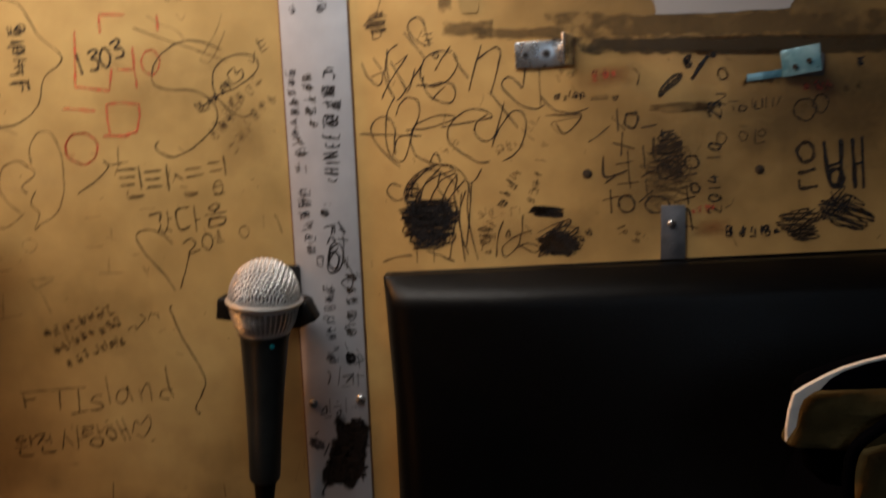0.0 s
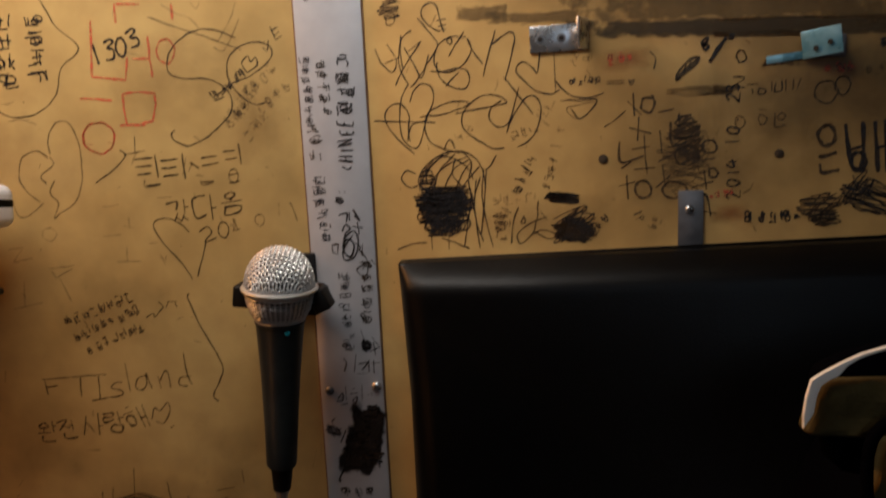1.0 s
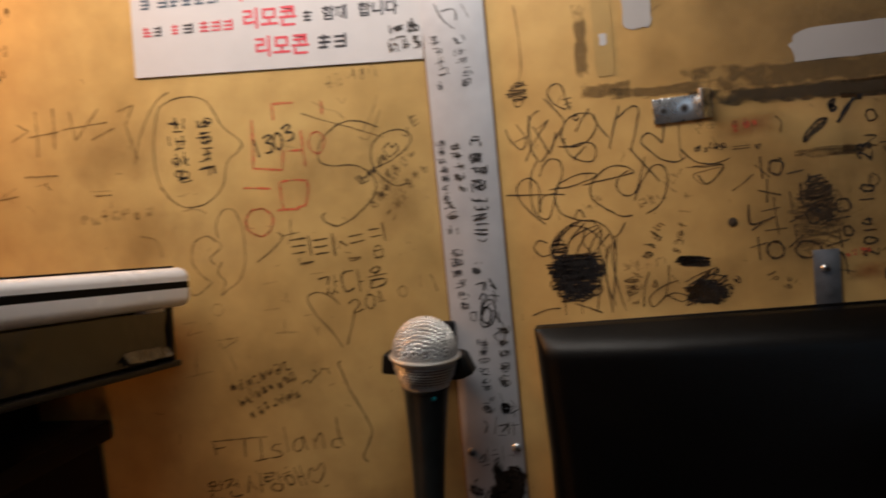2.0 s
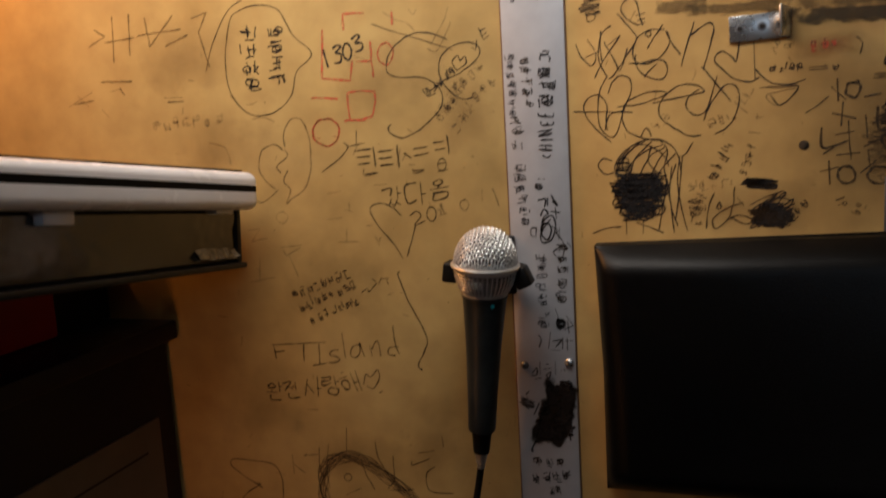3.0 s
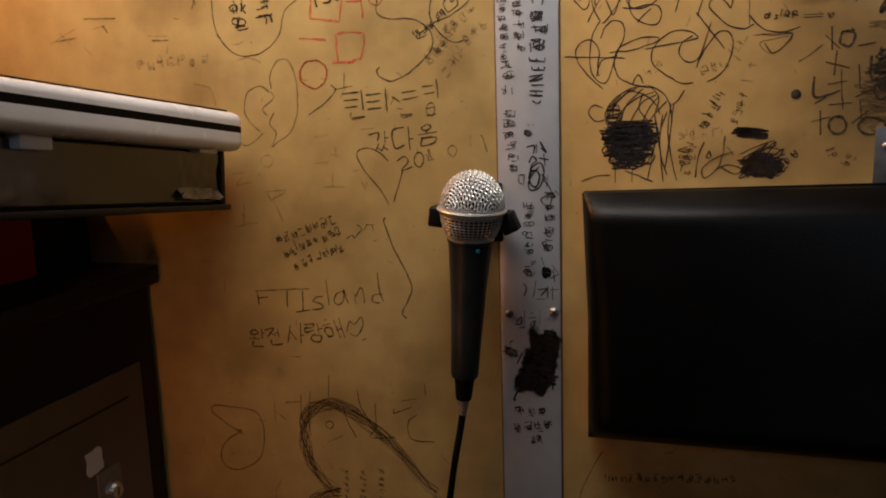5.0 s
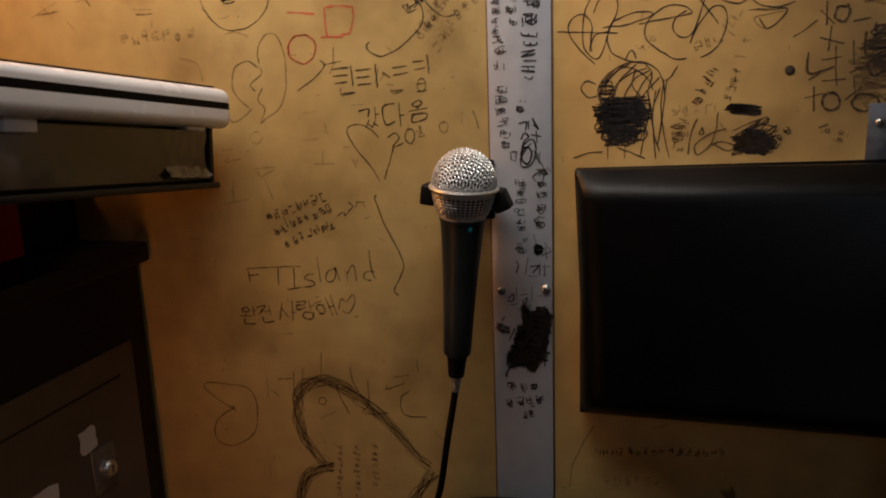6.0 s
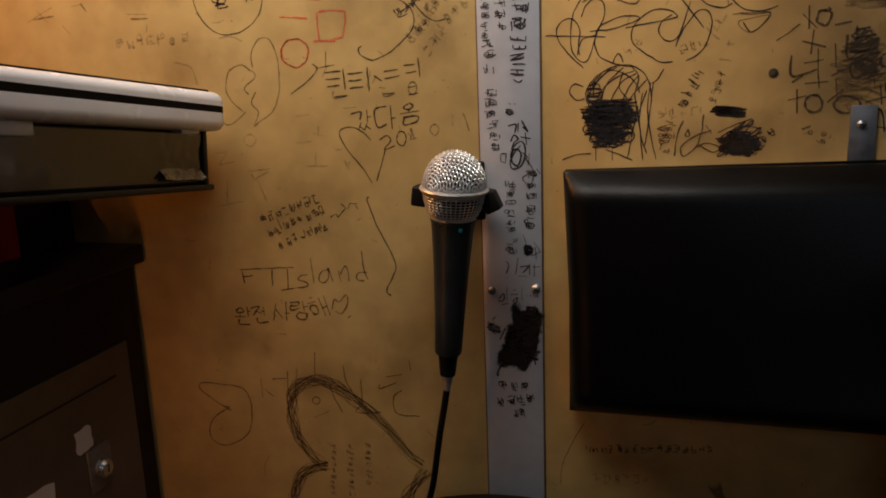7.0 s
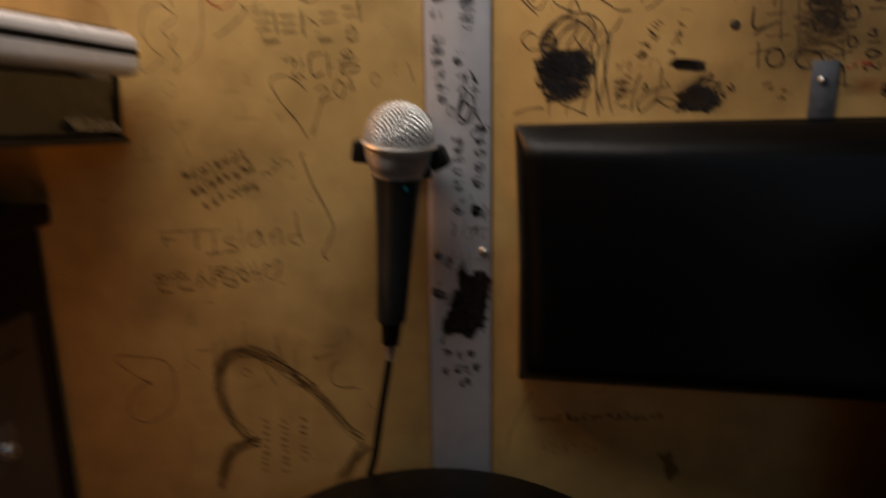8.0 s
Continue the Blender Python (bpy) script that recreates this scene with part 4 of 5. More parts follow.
def printed(text, x, z, size, mat):
    cu = bpy.data.curves.new("print", "FONT")
    cu.body, cu.size, cu.offset = text, size, size * 0.022
    ob = new("tmp_print", cu)
    me = bpy.data.meshes.new_from_object(ob.evaluated_get(bpy.context.evaluated_depsgraph_get()))
    bpy.data.objects.remove(ob)
    me.transform(NT @ Matrix.Translation((x, -0.00115, z)) @ Matrix.Rotation(radians(90), 4, "X"))
    me.materials.clear()
    me.materials.append(mat)
    return place(new("printed_word", me), notice)


def print_bars(x, z, n, size, mat, seed):
    """Print too small to read: blocks of short bars."""
    rnd, bms = random.Random(seed), []
    for i in range(n):
        for k in range(3):
            v = k * 0.33 + 0.05
            bms.append(box(x + (i + 0.08) * size, x + (i + rnd.uniform(0.6, 0.88)) * size, -0.0012, -0.001, z + v * size * 0.86, z + (v + 0.16) * size * 0.86))
        u = rnd.uniform(0.2, 0.8)
        bms.append(box(x + (i + u) * size, x + (i + u + 0.14) * size, -0.00121, -0.001, z + 0.04 * size, z + 0.86 * size))
    bm = join(*bms)
    bm.transform(NT)
    return tagged(part("printed_line", bm, mat, notice, smooth=False), kind="stuff")


printed("리모콘", 0.1167, 0.0125, 0.0185, PRINT_RED)
print_bars(0.1744, 0.0135, 2, 0.0142, PRINT_DARK, 1)
print_bars(0.0105, 0.0345, 1, 0.0103, PRINT_RED, 2)
print_bars(0.0213, 0.0345, 1, 0.0108, PRINT_DARK, 3)
print_bars(0.0388, 0.0350, 1, 0.0103, PRINT_RED, 4)
print_bars(0.0501, 0.0350, 1, 0.0108, PRINT_DARK, 5)
print_bars(0.0659, 0.0350, 3, 0.0114, PRINT_RED, 6)
printed("리모콘", 0.1066, 0.0365, 0.0185, PRINT_RED)
print_bars(0.1625, 0.0370, 1, 0.0108, PRINT_DARK, 7)
printed("함께", 0.1795, 0.0380, 0.0125, PRINT_DARK)
printed("합니다", 0.2111, 0.0385, 0.0125, PRINT_DARK)
print_bars(0.0094, 0.0580, 1, 0.0114, PRINT_BLUE, 8)
print_bars(0.0263, 0.0585, 5, 0.0120, PRINT_BLUE, 9)
printed("리모콘", 0.0930, 0.0600, 0.0185, PRINT_RED)
print_bars(0.1529, 0.0610, 5, 0.0120, PRINT_DARK, 10)
print_bars(0.0399, 0.0850, 14, 0.0142, PRINT_DARK, 11)


# ---- fine specks and scratches over both boards ----
rnd = random.Random(77)
for mat, w, n, big in ((PENCIL, 0.5, 90, 0.006), (SMUDGE, 1.3, 70, 0.014), (INK_OLD, 0.7, 60, 0.0016)):
    st = []
    for i in range(n):
        x, z = rnd.uniform(-0.37, 0.44), rnd.uniform(0.44, 1.02)
        a, l = rnd.uniform(-1.8, 1.8), big * rnd.uniform(0.3, 1.0)
        st.append([(x, z), (x + 0.5 * l * math.cos(a) + rnd.gauss(0, l * 0.08), z + 0.5 * l * math.sin(a)), (x + l * math.cos(a), z + l * math.sin(a) + rnd.gauss(0, l * 0.1))])
    tagged(strokes_to_part("scratch_field", wall, mat, w, st, n), kind="stuff")


# ---- pens on the boards and the strip ----

# left board: bubble, numbers, red crayon, loops
doodle("speech_bubble", wall, INK_OLD, 1.1, (-0.281, 0.938), [[(0, 0), (8, 22), (32, 29), (54, 23), (67, 0), (84, -18), (68, -32), (61, -52), (45, -65), (24, -68), (8, -59), (-2, -41), (-3, -15), (0, 0)], [(-24, -24), (-15, -1), (3, 26), (19, 35)]])
illegible(wall, INK, 1.3, (-0.2500, 0.8900), 0.0620, 90.0, 0.0175, 12, 1.7)
illegible(wall, INK, 1.3, (-0.2240, 0.8920), 0.0600, 90.0, 0.0165, 13, 1.7)
doodle("number", wall, INK, 2, (-0.186, 0.923), [[(0, 0), (2, -8), (4, -16)], [(9, 0), (14, 2), (17, 0), (12, -4), (17, -6), (16, -12), (10, -13)], [(27, 6), (33, 9), (35, 7), (31, 3), (37, 2), (37, -3), (31, -5)]])
loop("marker_loop", wall, INK, 2, (-0.1630, 0.9190), 0.0041, 0.0070, 1)
doodle("red_scrawl", wall, REDPEN, 2, (-0.185, 0.94), [[(0, 0), (-2, -21), (-4, -42), (11, -44), (23, -46), (26, -29)], [(44, -14), (44, -29), (45, -45)], [(30, -30), (44, -31)], [(20, 11), (20, -3)], [(20, 11), (40, 10)], [(65, 9), (65, -3)], [(-16, -58), (-3, -59), (10, -61)]], False)
doodle("red_square", wall, REDPEN, 2, (-0.166, 0.884), [[(0, 0), (12, 1), (26, -1), (26, -10), (22, -22), (10, -24), (-5, -24)], [(0, 0), (0, -11), (1, -24)], [(1, -24), (16, -25)]], False)
loop("marker_loop", wall, REDPEN, 1.4, (-0.1890, 0.8510), 0.0130, 0.0120, 2.3)
loop("marker_loop", wall, REDPEN, 1.6, (-0.1280, 0.9140), 0.0070, 0.0091, 1.1)
doodle("red_scrawl", wall, REDPEN, 1.2, (-0.201, 0.847), [[(0, 0), (6, -1)], [(19, 0), (24, -1)]])
doodle("loop_doodle", wall, INK_OLD, 1.3, (-0.072, 0.921), [[(0, 0), (-14, 6), (-27, 8), (-39, 4), (-51, -5), (-56, -17), (-53, -25), (-42, -28), (-26, -29), (-15, -34), (-8, -42), (-8, -54), (-16, -63), (-29, -73), (-45, -79), (-55, -75), (-58, -70), (-55, -67)]])
doodle("loop_doodle", wall, INK_OLD, 1.2, (-0.052, 0.872), [[(0, 0), (-9, -1), (-19, 5), (-27, 16), (-29, 26), (-25, 37), (-14, 44), (-2, 45), (6, 41), (7, 35), (1, 28), (-12, 20), (-25, 16), (-34, 10), (-40, 7), (-40, 4), (-32, 6)], [(-13, 23), (-17, 30), (-12, 35), (-10, 31), (-6, 34), (-5, 28), (-13, 23)]])
doodle("lettering", wall, INK_OLD, 1, (-0.047, 0.918), [[(0, 0), (-1, -8), (-5, -5)], [(2, 10), (6, 0), (11, 3)], [(3, 7), (8, 9)], [(5, 3), (9, 6)]], False)
illegible(wall, INK_OLD, 1.2, (-0.0920, 0.8740), 0.0347, 33.2, 0.0083, 21)
illegible(wall, SMUDGE, 1.6, (-0.0820, 0.8530), 0.0609, 47.7, 0.0095, 22, 1.5)
illegible(wall, SMUDGE, 1.5, (-0.0690, 0.8420), 0.0580, 46.4, 0.0103, 23)
illegible(wall, SMUDGE, 1.4, (-0.0750, 0.8570), 0.0306, 51.6, 0.0124, 24, 1.6)
doodle("pencil_scrawl", wall, SMUDGE, 1.4, (-0.128, 0.949), [[(0, 0), (10, -7), (22, -12), (28, -19)], [(58, -2), (53, -14), (41, -31)], [(38, -34), (47, -36), (60, -14)], [(23, 0), (27, -5), (30, -1)]])
doodle("broken_heart", wall, PENCIL, 1.3, (-0.232, 0.838), [[(0, 0), (3, -6), (-9, -15), (-5, -21)], [(-27, -12), (-23, 0), (-10, 5), (-1, -1)], [(1, 2), (1, 15), (9, 26), (20, 25), (26, 9), (26, -7), (25, -20), (18, -36), (4, -45), (-2, -49), (3, -37), (-3, -29), (2, -19)]])
doodle("broken_heart", wall, PENCIL, 1.2, (-0.272, 0.81), [[(0, 0), (4, -4), (7, -17), (15, -19), (31, -8)], [(28, -8), (19, 0), (13, 9), (13, 16)]])
doodle("pen_scrawl", wall, INK_OLD, 1.2, (-0.16, 0.851), [[(0, 0), (-1, -13)], [(-10, -14), (7, -12)], [(-13, -10), (-9, -15), (-21, -26), (-36, -35)]])
doodle("pen_scrawl", wall, PENCIL, 1.2, (-0.12, 0.833), [[(0, 0), (-4, -14)], [(5, -4), (1, -11)], [(7, -14), (13, -15)]])
doodle("plain_bars", wall, INK_OLD, 1.5, (-0.163, 0.832), [[(0, 1), (16, 2)], [(1, -5), (15, -4)], [(2, -11), (14, -10)], [(8, -20), (20, -19)], [(18, 4), (19, -14)], [(22, -1), (36, 0)], [(22, -7), (35, -6)], [(23, -13), (36, -12)], [(40, 4), (41, -16)]], False)
doodle("plain_bars", wall, FADED, 1.4, (-0.118, 0.830), [[(1, -1), (8, -6)], [(10, 2), (23, 3)], [(10, -4), (24, -2)], [(28, 6), (38, 7)], [(29, 0), (39, 1)], [(41, 12), (42, -4)], [(9, -17), (19, -16)], [(31, -12), (39, -11)], [(31, -18), (40, -17)]], False)
handwriting(wall, INK_OLD, 1.6, "갔다옴", (-0.1390, 0.7820), 0.0634, 6.3, 0.0190)
doodle("pen_scrawl", wall, PENCIL, 1.2, (-0.147, 0.802), [[(0, 0), (12, 1)], [(-8, 15), (-8, 9), (5, 11)], [(37, 13), (39, 9), (48, 11)]])
loop("marker_loop", wall, PENCIL, 1.1, (-0.0830, 0.8170), 0.0037, 0.0054, 1)
doodle("open_heart", wall, INK_OLD, 1.1, (-0.123, 0.774), [[(0, 0), (-8, 8), (-19, 12), (-28, 9), (-28, 2), (-21, -10), (-9, -24), (-1, -38)], [(3, -36), (9, -20), (13, -8)], [(8, 0), (15, 4), (18, -1), (12, -8), (22, -5)]])
loop("marker_loop", wall, INK_OLD, 1.1, (-0.0950, 0.7750), 0.0041, 0.0062, 1)
illegible(wall, PENCIL, 1, (-0.0890, 0.7690), 0.0136, 17.1, 0.0124, 33)
doodle("pen_scrawl", wall, PENCIL, 1.1, (-0.04, 0.795), [[(0, 0), (2, -4), (5, -15)], [(-24, 19), (-23, 18)], [(-12, 22), (-11, 21)], [(-89, -90), (-87, -90)]])
loop("marker_loop", wall, PENCIL, 1, (-0.0650, 0.7820), 0.0037, 0.0045, 1)
doodle("wavy_line", wall, INK_OLD, 1.3, (-0.128, 0.724), [[(0, 0), (-2, -3), (2, -14), (6, -26), (15, -44), (19, -52), (22, -63), (18, -74), (13, -82), (12, -87), (16, -90)]])
doodle("faint_lettering", wall, SMUDGE, 1.5, (-0.267, 0.738), [[(0, 0), (-2, -21)], [(-12, -23), (14, -18)], [(-10, 27), (3, 28), (-7, 16), (10, 19)], [(22, 10), (45, 12)], [(25, 8), (28, 2), (43, 10)], [(31, 2), (39, -18)], [(81, 14), (102, 14)], [(91, 26), (90, 14)], [(74, 58), (88, 60)], [(72, 35), (87, 36)], [(118, 19), (122, 10)], [(110, 28), (117, 29)], [(95, 50), (95, 40)], [(90, 43), (99, 41)]], False)
loop("marker_loop", wall, SMUDGE, 1.3, (-0.2400, 0.7760), 0.0058, 0.0054, 1)
illegible(wall, FADED, 1.2, (-0.2350, 0.6980), 0.0639, 20.1, 0.0087, 40, 1.3)
illegible(wall, FADED, 1.2, (-0.2280, 0.6860), 0.0646, 21.8, 0.0087, 41, 1.3)
illegible(wall, FADED, 1.2, (-0.2190, 0.6740), 0.0552, 22.4, 0.0087, 42, 1.3)
doodle("wavy_line", wall, INK_OLD, 0.9, (-0.166, 0.705), [[(0, 0), (5, 4), (7, 1), (11, 5), (15, 9), (11, 13)], [(17, 8), (20, 14)], [(19, 13), (27, 13)], [(25, 12), (27, 8)]])

# lower left board: lettering, hearts
doodle("lettering", wall, FADED, 1.3, (-0.263, 0.654), [[(0, 0), (25, 2)], [(2, 0), (3, -6), (4, -13)], [(3, -7), (14, -5)], [(26, 2), (57, 4)], [(34, 2), (33, -15)], [(50, 3), (49, -18)], [(42, -19), (57, -16)]], False)
doodle("lettering", wall, FADED, 1.3, (-0.193, 0.651), [[(0, 0), (-7, -1), (-10, -5), (-2, -7), (-1, -11), (-12, -13)], [(4, 16), (6, -8)], [(22, 5), (15, 4), (11, -4), (16, -7), (21, -2), (21, 7), (25, -6)], [(31, 5), (33, -6)], [(33, 1), (37, 9), (40, 7), (41, -5)], [(59, 4), (50, 3), (49, -3), (56, -4)], [(55, 24), (56, 7), (60, -3)]])
handwriting(wall, FADED, 1.7, "완전사랑해", (-0.2730, 0.5970), 0.1024, 9.6, 0.0178)
doodle("small_heart", wall, FADED, 1.2, (-0.171, 0.618), [[(0, 0), (3, 10), (8, 8), (15, 15), (16, 7), (10, -3), (3, -1)], [(15, -7), (19, -5)], [(16, -6), (17, -7)]])
doodle("small_heart", wall, FADED, 1.2, (-0.287, 0.508), [[(0, 0), (-18, 10), (-33, 21), (-30, 28), (-10, 28), (12, 26), (21, 16), (22, -5), (16, -23), (-1, -35), (-16, -38), (-27, -30), (-25, -15), (-16, -5), (-2, 4), (-9, 4)], [(-16, -21), (-13, -21)]])
doodle("pen_scrawl", wall, FADED, 1.1, (-0.222, 0.554), [[(0, 0), (-1, -21), (2, -31)], [(-17, -9), (-1, -7)], [(10, 4), (6, -24)], [(30, 21), (28, -7)], [(58, 9), (61, -8), (70, -22)], [(75, -3), (75, -27), (69, -37), (94, -35)], [(101, 1), (116, 4)], [(124, 19), (125, 8)], [(91, 17), (92, 16)], [(93, 9), (94, 8)], [(-29, -9), (-29, -29)], [(-28, -19), (-17, -27)], [(94, -7), (94, -11), (111, -4)], [(116, -11), (107, -19), (110, -35), (132, -36)], [(25, -46), (41, -38)], [(43, -8), (46, -21), (55, -39)]])
loop("marker_loop", wall, FADED, 1, (-0.1940, 0.5260), 0.0037, 0.0037, 1)
hatched_line(wall, PENCIL, 0.6, [(-0.1870, 0.4580), (-0.1960, 0.4620), (-0.2100, 0.4770), (-0.2180, 0.4930), (-0.2210, 0.5100), (-0.2190, 0.5270), (-0.2120, 0.5390), (-0.1990, 0.5460), (-0.1820, 0.5450), (-0.1630, 0.5360), (-0.1420, 0.5200), (-0.1210, 0.4990), (-0.1010, 0.4760), (-0.0860, 0.4640)], 0.0050, 24, 60)
hatched_line(wall, FADED, 0.7, [(-0.1870, 0.4580), (-0.1960, 0.4620), (-0.2100, 0.4770), (-0.2180, 0.4930), (-0.2210, 0.5100), (-0.2190, 0.5270), (-0.2120, 0.5390), (-0.1990, 0.5460), (-0.1820, 0.5450), (-0.1630, 0.5360), (-0.1420, 0.5200), (-0.1210, 0.4990), (-0.1010, 0.4760), (-0.0860, 0.4640)], 0.0042, 5, 70)
hatched_line(wall, PENCIL, 0.6, [(-0.1860, 0.4590), (-0.2090, 0.4510), (-0.2210, 0.4360), (-0.2270, 0.4190), (-0.2290, 0.4000)], 0.0050, 20, 61)
hatched_line(wall, FADED, 0.7, [(-0.1860, 0.4590), (-0.2090, 0.4510), (-0.2210, 0.4360), (-0.2270, 0.4190), (-0.2290, 0.4000)], 0.0042, 5, 71)
hatched_line(wall, PENCIL, 0.6, [(-0.0860, 0.4640), (-0.0960, 0.4490), (-0.1070, 0.4330), (-0.1130, 0.4180)], 0.0050, 20, 62)
hatched_line(wall, FADED, 0.7, [(-0.0860, 0.4640), (-0.0960, 0.4490), (-0.1070, 0.4330), (-0.1130, 0.4180)], 0.0042, 5, 72)
illegible(wall, PENCIL, 0.8, (-0.1790, 0.4250), 0.0581, 87.0, 0.0070, 50)
illegible(wall, PENCIL, 0.8, (-0.1600, 0.4270), 0.0570, 89.0, 0.0070, 51)
illegible(wall, PENCIL, 0.8, (-0.1410, 0.4410), 0.0450, 88.7, 0.0070, 52)
doodle("pencil_scrawl", wall, SMUDGE, 1.2, (-0.249, 0.464), [[(0, 0), (-7, -13), (-7, -25)], [(216, 127), (211, 111)], [(220, 132), (219, 122)]])

# right board: large loops
doodle("loop_scrawl", wall, INK, 1, (0.034, 0.907), [[(0, 0), (4, -10), (11, -17), (15, -14), (16, -8)], [(9, 3), (15, -6)], [(7, -11), (18, -7)], [(28, 12), (21, 7), (18, -3), (18, -15), (24, -27)], [(20, 9), (19, -3), (20, -15)], [(14, -27), (22, -13), (35, 4)], [(25, -3), (35, 4)], [(22, 0), (29, -13), (34, -23), (40, -6)], [(33, 21), (38, 14), (47, 1), (39, -12), (30, -25), (25, -29)]])
doodle("loop_scrawl", wall, INK, 1, (0.083, 0.917), [[(0, 0), (-9, 6), (-13, 13), (-11, 19), (-5, 21), (-1, 17), (1, 7), (3, 0)], [(-2, 8), (5, 9)], [(-1, 4), (5, 5)], [(0, 1), (5, 2)], [(19, -5), (9, -4), (-1, -9), (-5, -19), (-2, -28), (8, -29), (18, -23), (23, -13), (20, -6), (24, -15), (31, -25)], [(-8, -28), (0, -29), (10, -27), (18, -28), (21, -35), (17, -42), (9, -41), (1, -36), (-3, -28), (-3, -22)], [(18, -1), (11, -10), (6, -18)], [(3, -40), (8, -34), (13, -30)]])
doodle("loop_scrawl", wall, INK, 1.1, (0.124, 0.916), [[(0, 0), (-5, -15), (-10, -33)], [(-3, -10), (4, -5), (11, -2), (14, -6), (12, -16), (6, -37)], [(46, -45), (39, -48), (27, -44), (16, -33), (15, -27), (20, -24), (27, -29), (30, -32), (32, -18)], [(42, -18), (43, -46)], [(43, -39), (53, -49), (67, -52), (78, -49)], [(5, -34), (15, -47), (26, -62)]])
doodle("loop_scrawl", wall, INK, 1, (0.058, 0.867), [[(0, 0), (4, 9), (10, 13), (17, 10), (18, 0), (12, -14), (6, -32), (0, -34), (-7, -25), (-8, -11), (-6, 3), (0, 13)], [(-28, -13), (-8, -14), (19, -16)], [(2, -39), (-12, -25), (-19, -12), (-16, -3), (-7, -1), (-1, -9), (-2, -21), (-1, -29)], [(7, -11), (25, -10), (42, -5), (44, -2), (34, -1), (22, -4), (13, -10), (11, -22), (16, -32), (31, -38), (41, -39)]])
doodle("loop_scrawl", wall, INK, 1, (0.092, 0.857), [[(0, 0), (20, 3), (34, 5), (39, 7), (31, 12), (20, 12), (10, 5), (5, -3), (7, -13), (17, -21), (22, -24)], [(38, -16), (42, -6), (49, 5), (55, 10), (61, 9), (64, 1), (62, -11), (56, -21), (46, -27)], [(48, 17), (41, -6), (36, -11), (29, -10), (25, -3), (28, 4), (35, 8)], [(17, -21), (27, -27), (36, -27)], [(-37, -19), (-33, -7), (-21, -4)]])
loop("marker_loop", wall, INK, 1, (0.0900, 0.9100), 0.0019, 0.0021, 1)
scribble(wall, INK_OLD, 0.9, (0.0470, 0.9350), 0.0070, 0.0074, 16, 81, 0)
doodle("pen_scrawl", wall, INK_OLD, 0.9, (0.043, 0.93), [[(0, 0), (1, -6), (6, -5), (7, 0)]])
illegible(wall, SMUDGE, 1.2, (0.0910, 0.8340), 0.0188, 25.2, 0.0083, 82)
illegible(wall, PENCIL, 0.9, (0.1340, 0.8340), 0.0221, 18.4, 0.0083, 83)
illegible(wall, SMUDGE, 1.3, (0.1570, 0.8480), 0.0184, 49.4, 0.0083, 84)
illegible(wall, SMUDGE, 1, (0.1680, 0.8370), 0.0076, 23.2, 0.0062, 85)
doodle("pencil_scrawl", wall, PENCIL, 0.9, (0.17, 0.863), [[(0, 0), (27, -1), (14, -14), (5, -6), (26, -2)], [(20, 21), (25, 13)]])

# scribbled hair and blot
doodle("scribbled_hair", wall, INK, 1, (0.063, 0.8), [[(0, 0), (-1, 9), (6, 20), (18, 27), (32, 29), (42, 24), (48, 14), (50, 0)], [(36, 24), (23, 20), (13, 12), (7, 2)], [(38, 22), (27, 16), (18, 1)], [(19, 27), (9, 19), (2, 8), (1, -2)], [(28, 27), (16, 16), (11, 3)], [(40, 21), (32, 11), (27, -1)], [(46, 17), (35, 5), (29, -6)], [(11, 23), (3, 14), (0, 4), (6, -2)]])
doodle("scribbled_hair", wall, INK, 1, (0.086, 0.828), [[(0, 0), (-10, -6), (-17, -14), (-18, -22)], [(11, 0), (17, -9), (14, -19)], [(23, -19), (16, -40), (11, -55)], [(20, -21), (18, -42), (21, -74)], [(26, -13), (24, -38), (31, -73)], [(14, -21), (15, -38), (9, -72)], [(28, -13), (25, -42), (22, -63)], [(16, -31), (19, -54), (24, -69)], [(36, -3), (31, -11), (27, -14)], [(5, -4), (2, -16), (8, -25)], [(-8, -2), (2, -4), (13, -11), (18, -21)]])
doodle("pen_scrawl", wall, INK, 1, (0.07, 0.766), [[(0, 0), (0, -12)], [(13, -1), (13, -12)], [(-27, -11), (-16, -7), (-4, -6)], [(8, -3), (18, -7), (29, -12)], [(-9, 38), (-16, 37), (-21, 44), (-17, 50), (-10, 47)], [(13, 65), (17, 72), (21, 65)]])
scribble(wall, INK, 1, (0.0690, 0.8070), 0.0054, 0.0083, 14, 88, 0)
scribble(wall, INK, 1.1, (0.0810, 0.7970), 0.0165, 0.0054, 18, 96, 0)
loop("marker_loop", wall, INK, 0.9, (0.0640, 0.7800), 0.0041, 0.0035, 1.6)
loop("marker_loop", wall, INK, 0.9, (0.0690, 0.7720), 0.0041, 0.0035, 1.6)
loop("marker_loop", wall, INK, 0.9, (0.0760, 0.7690), 0.0041, 0.0035, 1.6)
loop("marker_loop", wall, INK, 0.9, (0.0840, 0.7680), 0.0041, 0.0035, 1.6)
loop("marker_loop", wall, INK, 0.9, (0.0920, 0.7720), 0.0041, 0.0035, 1.6)
loop("marker_loop", wall, INK, 0.9, (0.0950, 0.7790), 0.0041, 0.0035, 1.6)
loop("marker_loop", wall, INK, 0.9, (0.0640, 0.7900), 0.0041, 0.0035, 1.6)
loop("marker_loop", wall, INK, 0.9, (0.0990, 0.7880), 0.0041, 0.0035, 1.6)
loop("marker_loop", wall, INK, 0.9, (0.0980, 0.7940), 0.0041, 0.0035, 1.6)

